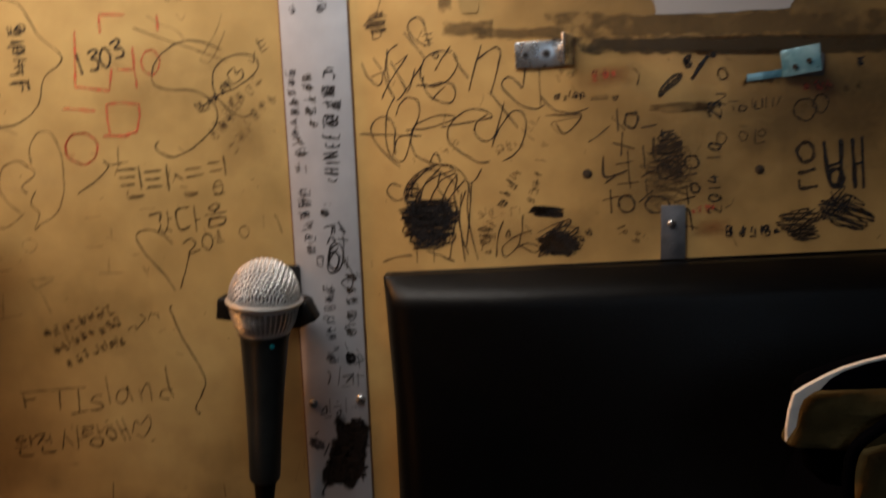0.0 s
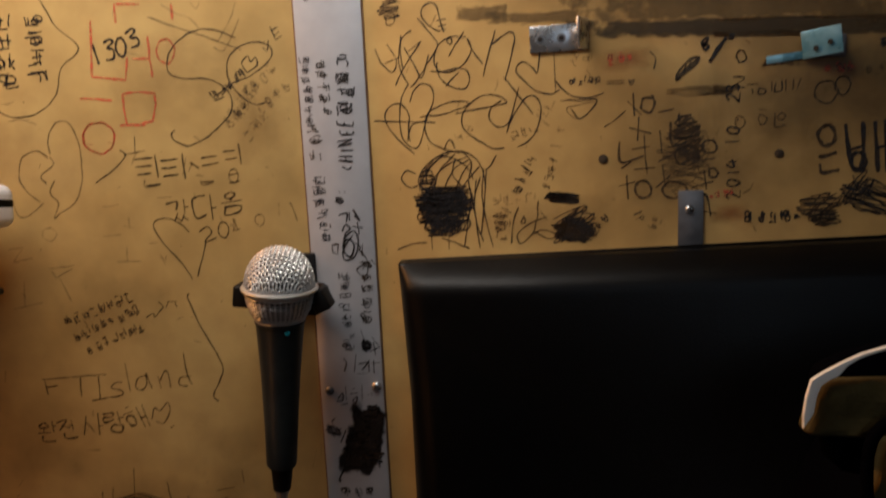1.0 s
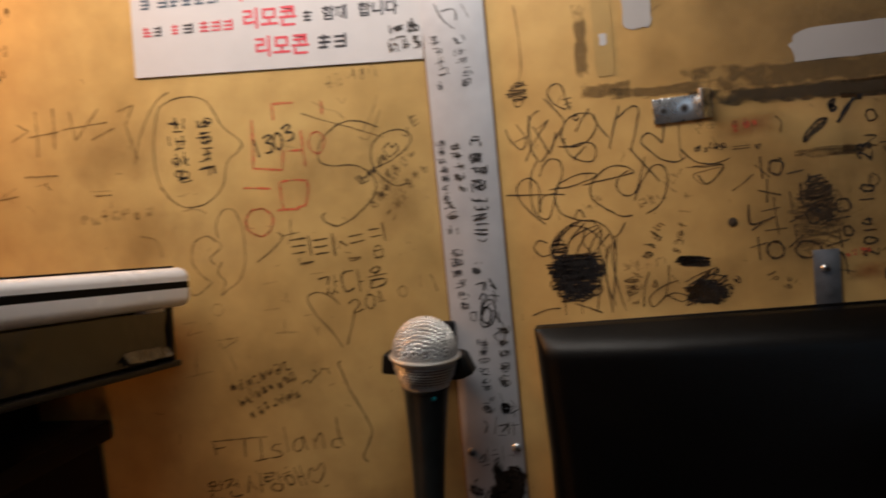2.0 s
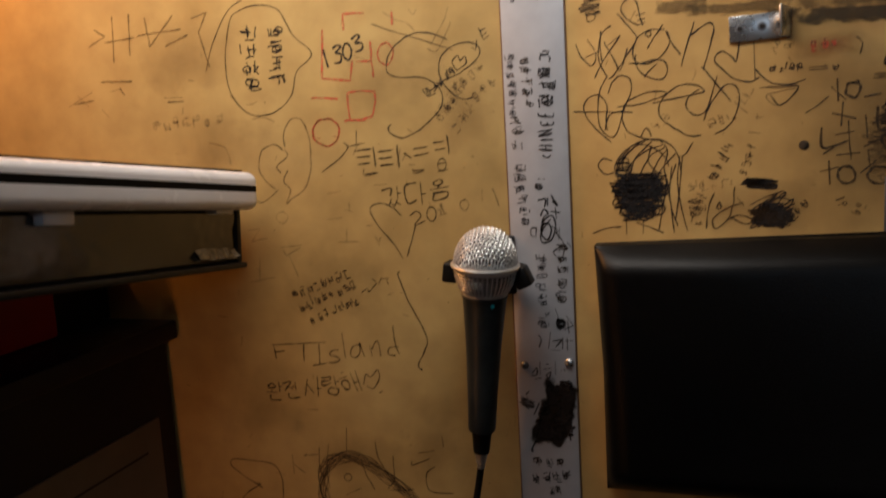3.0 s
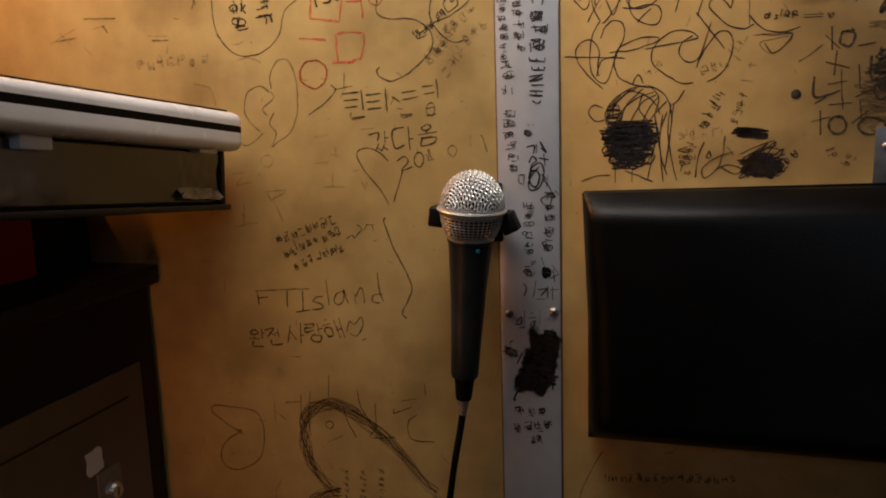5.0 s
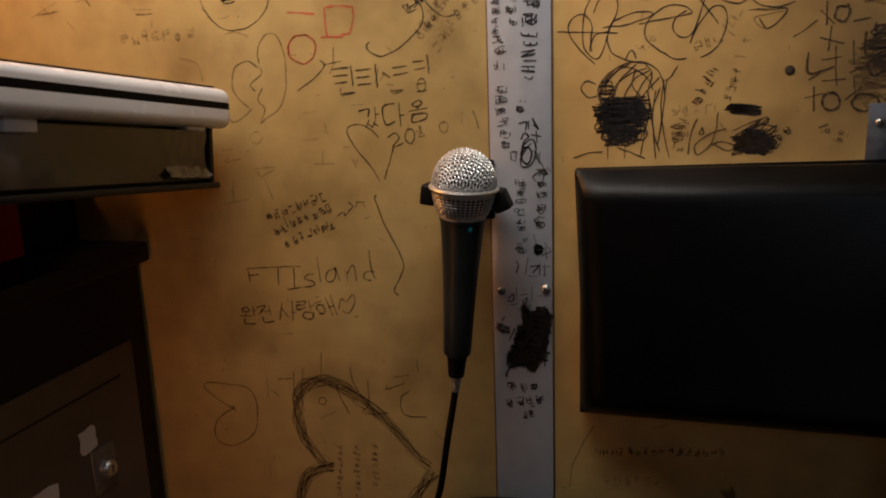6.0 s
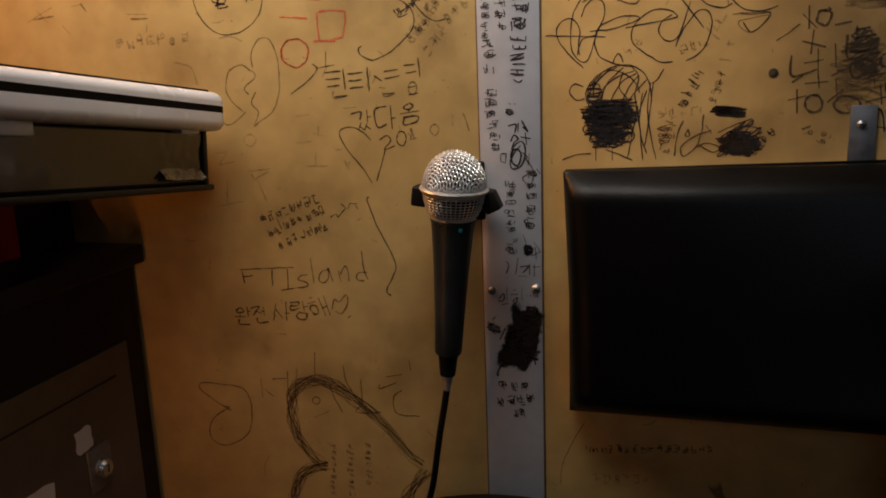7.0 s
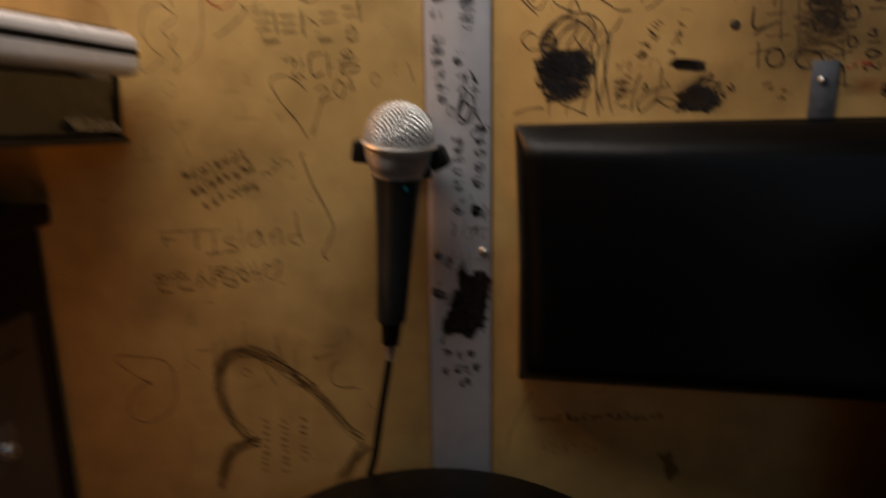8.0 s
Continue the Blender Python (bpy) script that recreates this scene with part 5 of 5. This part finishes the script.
doodle("scribbled_face", wall, INK, 1.1, (0.064, 0.801), [[(0, 0), (10, -2), (22, 0), (35, -2)], [(8, -15), (4, -15), (0, -16), (0, -19), (2, -22), (6, -23), (10, -22), (12, -20), (11, -17), (8, -15), (4, -15)], [(14, -16), (8, -16), (4, -19), (3, -23), (6, -27), (11, -29), (16, -27), (19, -24), (18, -19), (14, -16), (8, -16)], [(19, -20), (14, -20), (10, -23), (9, -27), (12, -30), (16, -32), (21, -30), (23, -27), (22, -23), (19, -20), (14, -20)], [(20, -24), (16, -24), (13, -26), (12, -30), (14, -33), (18, -34), (22, -33), (24, -30), (23, -27), (20, -24), (16, -24)], [(26, -15), (20, -15), (16, -17), (15, -20), (18, -22), (23, -23), (28, -23), (31, -20), (30, -17), (26, -15), (20, -15)], [(27, -16), (22, -16), (19, -19), (18, -23), (20, -27), (25, -29), (29, -28), (31, -24), (31, -19), (27, -16), (22, -16)], [(32, -21), (28, -20), (25, -23), (24, -27), (26, -30), (30, -32), (34, -31), (36, -27), (35, -23), (32, -21), (28, -20)], [(9, -25), (5, -25), (3, -26), (2, -29), (4, -31), (7, -32), (10, -31), (12, -29), (11, -26), (9, -25), (5, -25)], [(13, -28), (10, -28), (7, -29), (6, -32), (8, -34), (11, -35), (14, -34), (16, -32), (15, -29), (13, -28), (10, -28)], [(17, -26), (14, -26), (11, -28), (10, -30), (12, -32), (15, -33), (18, -32), (20, -30), (19, -28), (17, -26), (14, -26)], [(21, -25), (17, -25), (15, -26), (14, -29), (16, -31), (19, -32), (22, -31), (24, -29), (23, -27), (21, -25), (17, -25)], [(25, -28), (22, -28), (19, -29), (18, -32), (20, -34), (23, -35), (26, -34), (28, -32), (27, -30), (25, -28), (22, -28)]])
scribble(wall, INK, 1.3, (0.0800, 0.7905), 0.0175, 0.0075, 36, 86, 0)
scribble(wall, INK, 1.2, (0.0795, 0.7810), 0.0152, 0.0085, 30, 87, 0)
scribble(wall, INK, 1.0, (0.0790, 0.7715), 0.0115, 0.0060, 14, 133, 8)
# right board: lines of writing, blots
illegible(wall, INK_OLD, 1.1, (0.1390, 0.7930), 0.0322, 64.2, 0.0095, 90, 1.3)
illegible(wall, PENCIL, 1, (0.1610, 0.7950), 0.0282, 73.5, 0.0070, 91, 1.3)
scribble(wall, INK, 1.3, (0.1700, 0.7910), 0.0103, 0.0035, 24, 92, -6)
scribble(wall, INK, 1.3, (0.1780, 0.7660), 0.0136, 0.0083, 46, 93, -4)
scribble(wall, INK, 1, (0.1790, 0.7690), 0.0153, 0.0107, 12, 134, 35)
doodle("pen_scrawl", wall, INK, 0.9, (0.163, 0.775), [[(0, 0), (13, 6), (25, 10)], [(2, -3), (15, 3), (26, 6)], [(9, -1), (21, 4), (31, 2)]])
scribble(wall, INK_OLD, 0.8, (0.1230, 0.7740), 0.0045, 0.0083, 10, 94, 0)
illegible(wall, PENCIL, 1, (0.1280, 0.7580), 0.0277, 77.5, 0.0103, 95)
illegible(wall, SMUDGE, 1.3, (0.1170, 0.7860), 0.0340, 1.7, 0.0091, 97)
doodle("swirl", wall, INK_OLD, 1.2, (0.137, 0.785), [[(0, 0), (-4, -12), (-6, -28)], [(4, -7), (2, -12), (5, -12), (4, -7)], [(15, 4), (14, -9), (10, -21), (1, -28), (-1, -21), (8, -13), (22, -8)], [(12, -19), (22, -25), (28, -22), (18, -18), (11, -21)], [(17, -4), (22, -11)]])
illegible(wall, INK_OLD, 1, (0.1900, 0.7560), 0.0241, 48.4, 0.0070, 98)
scribble(wall, INK, 1.2, (0.2920, 0.9020), 0.0019, 0.0021, 5, 119, 0)
scribble(wall, SMUDGE, 1.6, (0.2710, 0.8650), 0.0203, 0.0037, 13, 102, 0)
illegible(wall, SMUDGE, 1.4, (0.3120, 0.8790), 0.0310, 1.8, 0.0074, 105)
handwriting(wall, INK, 1.6, "2014 10. 23", (0.3000, 0.7860), 0.0850, 91.3, 0.0091)
scribble(wall, SMUDGE, 1.6, (0.2590, 0.8230), 0.0124, 0.0186, 34, 110, 0)
illegible(wall, REDPEN, 1.3, (0.2040, 0.8860), 0.0210, 2.7, 0.0091, 111, 1.3)
illegible(wall, INK_OLD, 1, (0.1760, 0.8730), 0.0260, -2.2, 0.0074, 112)
illegible(wall, SMUDGE, 1.2, (0.1760, 0.8910), 0.0182, -9.5, 0.0083, 120)
doodle("pen_scrawl", wall, INK_OLD, 1, (0.204, 0.875), [[(0, 0), (13, 0)], [(0, -2), (13, -2)], [(16, 1), (18, -3), (20, 0), (18, 0), (18, -2)], [(31, 20), (35, 15), (34, 7)], [(-2, -33), (4, -29), (14, -22)], [(-28, -12), (-20, -13), (-7, -13), (-19, -26), (-26, -18)]])
loop("marker_loop", wall, INK_OLD, 1.3, (0.3590, 0.8600), 0.0079, 0.0079, 1.2)
loop("marker_loop", wall, INK_OLD, 1.3, (0.3700, 0.8640), 0.0052, 0.0066, 1.2)
illegible(wall, REDPEN, 1.2, (0.3560, 0.8740), 0.0231, -5.0, 0.0083, 113, 1.5)
illegible(wall, SMUDGE, 1.5, (0.3830, 0.8710), 0.0190, 3.0, 0.0083, 121)
illegible(wall, INK, 1.8, (0.3920, 0.8870), 0.0100, 5.7, 0.0083, 122)
illegible(wall, INK, 1.4, (0.3030, 0.7670), 0.0430, 0.0, 0.0091, 115, 1.3)
scribble(wall, INK_OLD, 1.1, (0.3560, 0.7780), 0.0136, 0.0087, 15, 116, 0)
scribble(wall, INK, 1.1, (0.3910, 0.7840), 0.0165, 0.0114, 22, 117, -20)
scribble(wall, INK, 1, (0.3850, 0.7900), 0.0124, 0.0083, 10, 131, 50)
scribble(wall, INK_OLD, 1, (0.3600, 0.7770), 0.0124, 0.0083, 9, 132, 40)
scribble(wall, INK_OLD, 1.2, (0.3620, 0.7680), 0.0083, 0.0045, 14, 123, 0)
illegible(wall, PENCIL, 1.1, (0.2240, 0.7680), 0.0108, 21.8, 0.0091, 124)
illegible(wall, SMUDGE, 1.3, (0.2380, 0.7620), 0.0122, 55.0, 0.0083, 125)
illegible(wall, REDPEN, 1.2, (0.2780, 0.7840), 0.0187, 15.5, 0.0054, 126)
illegible(wall, PENCIL, 1.1, (0.0610, 0.4950), 0.1095, 5.2, 0.0074, 127)
illegible(wall, SMUDGE, 1.2, (0.0680, 0.4670), 0.0512, 4.5, 0.0095, 128)
doodle("pencil_scrawl", wall, PENCIL, 0.9, (0.061, 0.524), [[(0, 0), (-10, -19), (-19, -41), (-21, -62)]])

# upright words and brush strokes beside the bracket
doodle("thick_lettering", wall, INK_OLD, 3.0, (0.362, 0.836), [[(0, 0), (-3, 0), (-6, -2), (-8, -6), (-6, -11), (-4, -14), (0, -14), (3, -12), (4, -8), (3, -3), (0, 0), (-3, 0)], [(-7, -22), (-1, -21), (6, -19)], [(-6, -27), (-5, -34)], [(-5, -34), (0, -33), (8, -32)]])
doodle("thick_lettering", wall, INK, 3.3, (0.373, 0.837), [[(0, 0), (2, -15), (6, -33)], [(3, -19), (13, -16)], [(12, 1), (13, -18), (12, -34)], [(6, -32), (13, -33)], [(12, -21), (8, -21), (6, -23), (5, -27), (6, -31), (8, -34), (12, -34), (14, -32), (15, -28), (14, -24), (12, -21)], [(20, 1), (22, -17), (24, -36)], [(22, -18), (29, -17)], [(27, 2), (30, -36)]])
doodle("upright_writing", wall, INK_OLD, 1.9, (0.232, 0.801), [[(0, 0), (-4, 0), (-7, -2), (-8, -5), (-7, -9), (-4, -12), (0, -12), (3, -10), (4, -6), (3, -3), (0, 0), (-4, 0)], [(-20, -3), (-7, 0)], [(-14, 5), (-13, -13)], [(-9, 9), (7, 10)], [(0, 15), (1, 5)], [(-19, 30), (-18, 15), (-1, 19)], [(-1, 34), (0, 12)], [(-10, 24), (3, 26)], [(-12, 40), (4, 35)], [(-5, 48), (-6, 30)], [(3, 61), (0, 61), (-2, 60), (-3, 56), (-3, 53), (0, 51), (3, 50), (5, 52), (6, 55), (6, 59), (3, 61), (0, 61)], [(-13, 59), (-3, 49)], [(-9, 65), (-8, 48)], [(4, 63), (6, 61)], [(-18, 10), (-10, 15)]])
doodle("upright_writing", wall, INK_OLD, 1.9, (0.256, 0.799), [[(0, 0), (-6, 1), (-10, -1), (-12, -4), (-11, -8), (-7, -11), (-1, -11), (4, -9), (6, -6), (4, -2), (0, 0), (-6, 1)], [(-17, -3), (-6, 6)], [(-12, 14), (-10, -3)], [(4, 25), (1, 25), (-2, 24), (-3, 20), (-2, 17), (0, 14), (3, 14), (6, 16), (7, 19), (6, 23), (4, 25), (1, 25)], [(-15, 16), (-2, 22)], [(-6, 45), (-5, 28), (6, 30)], [(-14, 39), (-12, 22)], [(0, 51), (1, 35)], [(-15, 52), (-4, 54)], [(-9, 33), (5, 38)]])
doodle("upright_writing", wall, INK_OLD, 1.8, (0.28, 0.829), [[(0, 0), (-4, 0), (-6, -1), (-7, -4), (-7, -7), (-4, -9), (-1, -9), (2, -8), (3, -5), (2, -2), (0, 0), (-4, 0)], [(-15, -15), (2, -13)], [(-12, 0), (-10, -22)], [(-15, -34), (1, -30)], [(-6, -21), (-4, -36)], [(-14, -42), (-4, -40), (-1, -56)], [(-10, -51), (4, -54)], [(-13, -25), (-6, -28)], [(2, -20), (0, -20), (-2, -21), (-2, -23), (-2, -26), (0, -27), (2, -27), (3, -26), (4, -24), (3, -22), (2, -20)]])
doodle("leaf_mark", wall, INK_OLD, 2.2, (0.254, 0.873), [[(0, 0), (2, 7), (9, 14), (16, 16), (12, 10), (4, 4), (0, 0)], [(2, 4), (9, 10), (15, 15)], [(5, 6), (7, 12)], [(9, 8), (10, 13)]])
doodle("pen_mark", wall, INK, 3.0, (0.277, 0.885), [[(0, 0), (4, 6), (9, 13), (12, 17)], [(2, 2), (7, 9)], [(16, 17), (17, 16)]])
doodle("pen_mark", wall, INK, 2.2, (0.272, 0.899), [[(0, 0), (1, -3), (3, 0), (4, 3), (1, 2), (0, 0), (5, -3), (2, -5), (0, -2)]])
doodle("upright_writing", wall, INK_OLD, 1.2, (0.301, 0.892), [[(0, 0), (-2, 0), (-4, -1), (-5, -4), (-4, -6), (-3, -8), (-1, -8), (1, -7), (2, -5), (1, -2), (0, 0)], [(-7, -18), (1, -19), (-6, -25), (2, -26)], [(-2, -29), (-2, -35)], [(3, -24), (11, -24)], [(6, -27), (7, -31)], [(11, -27), (16, -28), (15, -31), (11, -31), (11, -27)], [(20, -23), (20, -30)], [(23, -24), (22, -30), (27, -29), (27, -23)], [(30, -22), (30, -30)], [(35, -22), (35, -29)], [(40, -22), (38, -28)]])
doodle("pencil_scrawl", wall, PENCIL, 1.2, (0.3, 0.845), [[(0, 0), (-2, 1), (-4, -1), (-4, -3), (-4, -6), (-2, -8), (0, -8), (2, -6), (3, -4), (2, -1), (0, 0)], [(12, 5), (18, 4)], [(16, 0), (14, 1), (13, 0), (12, -2), (13, -4), (14, -6), (16, -6), (17, -5), (18, -3), (18, -1), (16, 0)], [(24, 3), (24, -8), (31, -7)], [(29, 2), (28, 2), (27, 1), (26, 0), (26, -2), (28, -3), (29, -3), (30, -3), (31, -1), (30, 1), (29, 2)]])
scribble(wall, INK_OLD, 1.6, (0.2620, 0.8320), 0.0085, 0.0175, 26, 210, 12)
scribble(wall, SMUDGE, 1.8, (0.2600, 0.8150), 0.0150, 0.0250, 30, 211, 0)

# writing on the metal strip
illegible(strip, GREYPEN, 0.86, (-0.0140, 0.8540), 0.0520, 92.2, 0.0082, 140, 1.8)
illegible(strip, INK_OLD, 1, (-0.0090, 0.8260), 0.0305, 95.5, 0.0104, 160, 1.95)
illegible(strip, GREYPEN, 1, (-0.0080, 0.7630), 0.0540, 93.1, 0.0104, 143, 1.95)
illegible(strip, INK_OLD, 0.94, (-0.0010, 0.8600), 0.0431, 91.3, 0.0099, 141, 1.8)
handwriting(strip, INK, 1.5, "HINEE", (0.0140, 0.8240), 0.0330, 90.0, 0.0112)
illegible(strip, INK, 1.2, (0.0150, 0.8580), 0.0471, 88.8, 0.0126, 142, 1.95)
doodle("pen_scrawl", strip, INK, 1.1, (0.004, 0.821), [[(0, 0), (4, -2), (7, 0)], [(-4, -19), (-3, -20)], [(0, -19), (1, -20)]])
scribble(strip, INK, 1, (-0.0000, 0.7950), 0.0029, 0.0024, 6, 144, -20)
doodle("pen_scrawl", strip, INK, 1.4, (-0.001, 0.784), [[(0, 0), (6, 1), (5, -6)], [(8, 2), (8, -5)], [(11, 4), (16, -5), (12, -1)], [(2, -13), (4, -8), (8, -11), (4, -15), (1, -26)], [(10, -9), (18, -11)], [(14, -6), (15, -16)], [(2, -19), (10, -13), (14, -20), (10, -33), (2, -35), (2, -26), (10, -16)]])
loop("marker_loop", strip, INK, 1.3, (0.0050, 0.7580), 0.0042, 0.0068, 2.2)
doodle("pen_scrawl", strip, INK_OLD, 1.2, (-0.008, 0.761), [[(0, 0), (0, -6), (4, -8), (5, 0), (0, 0)]], False)
doodle("pen_scrawl", strip, INK_OLD, 1.2, (0.01, 0.762), [[(0, 0), (4, -4), (1, -8)], [(6, -1), (5, -11)], [(7, -17), (0, -22), (7, -27), (9, -15), (2, -4)], [(12, -14), (15, -18)]])
illegible(strip, INK_OLD, 1, (0.0230, 0.7220), 0.0255, 92.2, 0.0109, 147, 1.8)
illegible(strip, INK_OLD, 1, (0.0220, 0.6960), 0.0235, 90.0, 0.0109, 146, 1.8)
illegible(strip, GREYPEN, 0.94, (0.0040, 0.6750), 0.0647, 90.0, 0.0093, 148, 1.65)
scribble(strip, INK, 1.4, (0.0140, 0.6790), 0.0039, 0.0044, 14, 149, 0)
doodle("pen_scrawl", strip, INK, 1.2, (0.01, 0.692), [[(0, 0), (3, -10)], [(9, -6), (14, -13)], [(7, -18), (15, -14)], [(10, -10), (11, -21)]])
doodle("pen_scrawl", strip, INK_OLD, 1.3, (-0.005, 0.669), [[(0, 0), (2, -4), (0, -11)], [(10, 3), (8, -12)], [(12, -5), (19, -4), (14, -10)], [(20, -2), (20, -12)], [(22, -5), (29, -4)], [(24, -2), (24, -13)], [(10, -13), (18, -13)]])
doodle("pen_scrawl", strip, INK_OLD, 1.3, (-0.012, 0.635), [[(0, 0), (4, 5), (4, -1), (-1, -2)], [(7, 11), (7, -1)], [(2, -5), (8, -4)], [(12, 8), (15, 9)], [(10, 4), (17, 5)], [(12, -1), (16, 2), (14, -4), (12, -1)], [(20, 12), (20, -1)], [(25, 4), (25, 3)], [(27, 5), (28, 3)]])
scribble(strip, GREYPEN, 1, (-0.0170, 0.6080), 0.0059, 0.0039, 14, 155, -20)
illegible(strip, GREYPEN, 0.78, (-0.0230, 0.6060), 0.0136, 21.0, 0.0082, 152, 1.5)
patch("black_patch", strip, BLOT, (0.0090, 0.6060), 0.0335, 0.0520, -12)
patch("black_patch", strip, BLOT, (0.0030, 0.5890), 0.0330, 0.0420, -20)
patch("black_patch", strip, BLOT, (0.0080, 0.5990), 0.0300, 0.0560, -14)
scribble(strip, INK, 2, (0.0150, 0.6190), 0.0073, 0.0098, 22, 156, -15)
scribble(strip, INK, 2, (0.0040, 0.5950), 0.0107, 0.0127, 30, 157, 25)
scribble(strip, INK, 1.6, (0.0140, 0.5870), 0.0068, 0.0078, 16, 158, 0)
doodle("pen_scrawl", strip, INK, 2, (-0.01, 0.575), [[(0, 0), (-5, -8), (-4, -11)], [(28, 7), (29, 1)], [(3, 34), (-2, 23)]])
illegible(strip, INK_OLD, 1, (-0.0150, 0.5490), 0.0297, 7.6, 0.0093, 153, 1.65)
illegible(strip, INK, 1, (-0.0160, 0.5350), 0.0366, 7.7, 0.0093, 154, 1.95)
illegible(strip, INK_OLD, 1, (-0.0010, 0.5240), 0.0119, 9.5, 0.0082, 150, 1.5)
illegible(strip, GREYPEN, 0.94, (-0.0060, 0.9440), 0.0464, 97.3, 0.0102, 160, 1.5)
illegible(strip, GREYPEN, 0.94, (0.0130, 0.9440), 0.0434, 96.5, 0.0102, 161, 1.5)
doodle("pen_scrawl", strip, GREYPEN, 1.1, (-0.014, 1.013), [[(0, 0), (6, -14), (15, -22)], [(22, -4), (27, -15)], [(5, -7), (16, -7), (17, -16)]])

illegible(notice, INK, 1.5, (-0.0530, 0.9890), 0.0280, 5.0, 0.0125, 220, 1.5)
illegible(notice, INK_OLD, 1.4, (-0.0550, 0.9780), 0.0290, 5.0, 0.0115, 221, 1.5)

# upper left of the board
doodle("pen_scrawl", wall, PENCIL, 1.5, (-0.432, 0.947), [[(0, 0), (20, 8), (8, 15)], [(30, 25), (27, -17)], [(19, 2), (53, 4)], [(49, 26), (46, -12)], [(66, 21), (69, -6), (97, 20)], [(56, 5), (105, 7)], [(86, -7), (111, 1)], [(116, 15), (133, 19), (123, 2), (131, -30)]], False)
illegible(wall, PENCIL, 1.4, (-0.4520, 1.0150), 0.0351, 20.0, 0.0112, 170)
illegible(wall, PENCIL, 1.4, (-0.4550, 0.9940), 0.0327, 23.4, 0.0095, 171)
illegible(wall, PENCIL, 1.2, (-0.4470, 1.0460), 0.0385, 24.6, 0.0112, 172)
doodle("pen_scrawl", wall, PENCIL, 1.6, (-0.423, 0.913), [[(0, 0), (36, -2)], [(73, -24), (91, -25)], [(-34, -19), (-10, -17)], [(21, -7), (26, -15)]], False)
doodle("pencil_scrawl", wall, SMUDGE, 1.6, (-0.413, 0.903), [[(0, 0), (14, 2)], [(60, -10), (80, -11)], [(-51, -11), (-21, 1)], [(-39, -1), (-27, -13)], [(-12, -16), (-5, -24)], [(151, -36), (163, -35), (174, -40)], [(103, -55), (120, -60), (125, -76)]])
illegible(wall, SMUDGE, 1.8, (-0.3700, 0.8610), 0.0790, 1.5, 0.0129, 173)
illegible(wall, SMUDGE, 1.6, (-0.1160, 0.9580), 0.0501, 3.4, 0.0112, 174)
doodle("pencil_scrawl", wall, PENCIL, 1.1, (-0.139, 0.94), [[(0, 0), (25, -10), (49, -19), (71, -28)], [(188, 63), (190, 37), (190, 15), (185, -2)]])

# residue and torn paper
patch("glue_residue", wall, RESIDUE, (0.0985, 0.9670), 0.0110, 0.0600, 0)
patch("glue_residue", wall, RESIDUE, (0.1130, 0.9290), 0.0400, 0.0120, -2)
patch("glue_band", wall, RESIDUE_DARK, (0.305, 0.9085), 0.27, 0.0135, -2)
patch("glue_band", wall, RESIDUE_DARK, (0.300, 0.9090), 0.25, 0.0100, -2)
patch("glue_band", wall, RESIDUE, (0.155, 0.9235), 0.085, 0.0090, -2)
patch("grime", wall, GRIME_DIM, (0.30, 0.960), 0.44, 0.16, -2)
# Broad patch: grime plus painted dimming on the side far from the lamp
patch("grime", wall, GRIME_DIM, (0.42, 0.88), 0.30, 0.30, 0)
patch("glue_band", wall, RESIDUE, (0.30, 0.9235), 0.26, 0.020, -2)
patch("grime", wall, GRIME_DIM, (0.265, 0.825), 0.20, 0.17, 0)
patch("grime", wall, GRIME_DIM, (0.36, 0.865), 0.16, 0.10, 0)
patch("orange_stain", wall, ORANGE_STAIN, (0.220, 0.8915), 0.050, 0.022, 0)
patch("orange_stain", wall, ORANGE_STAIN, (0.294, 0.776), 0.040, 0.018, 0)
patch("smudge", wall, GRIME_DIM, (-0.372, 0.690), 0.030, 0.030, 0)
patch("smudge", wall, RESIDUE, (0.176, 0.464), 0.013, 0.030, 24)
for x, z, wide, high in ((-0.33, 0.93, 0.16, 0.10), (-0.30, 0.845, 0.14, 0.08), (-0.20, 0.715, 0.13, 0.09), (-0.27, 0.60, 0.12, 0.10), (-0.10, 0.575, 0.10, 0.12), (-0.13, 0.90, 0.14, 0.08), (-0.06, 0.86, 0.07, 0.08), (0.15, 0.775, 0.12, 0.05), (0.10, 0.50, 0.10, 0.06), (-0.19, 0.55, 0.11, 0.06)):
    patch("smudge", wall, HAND_GRIME, (x, z), wide, high, 0)
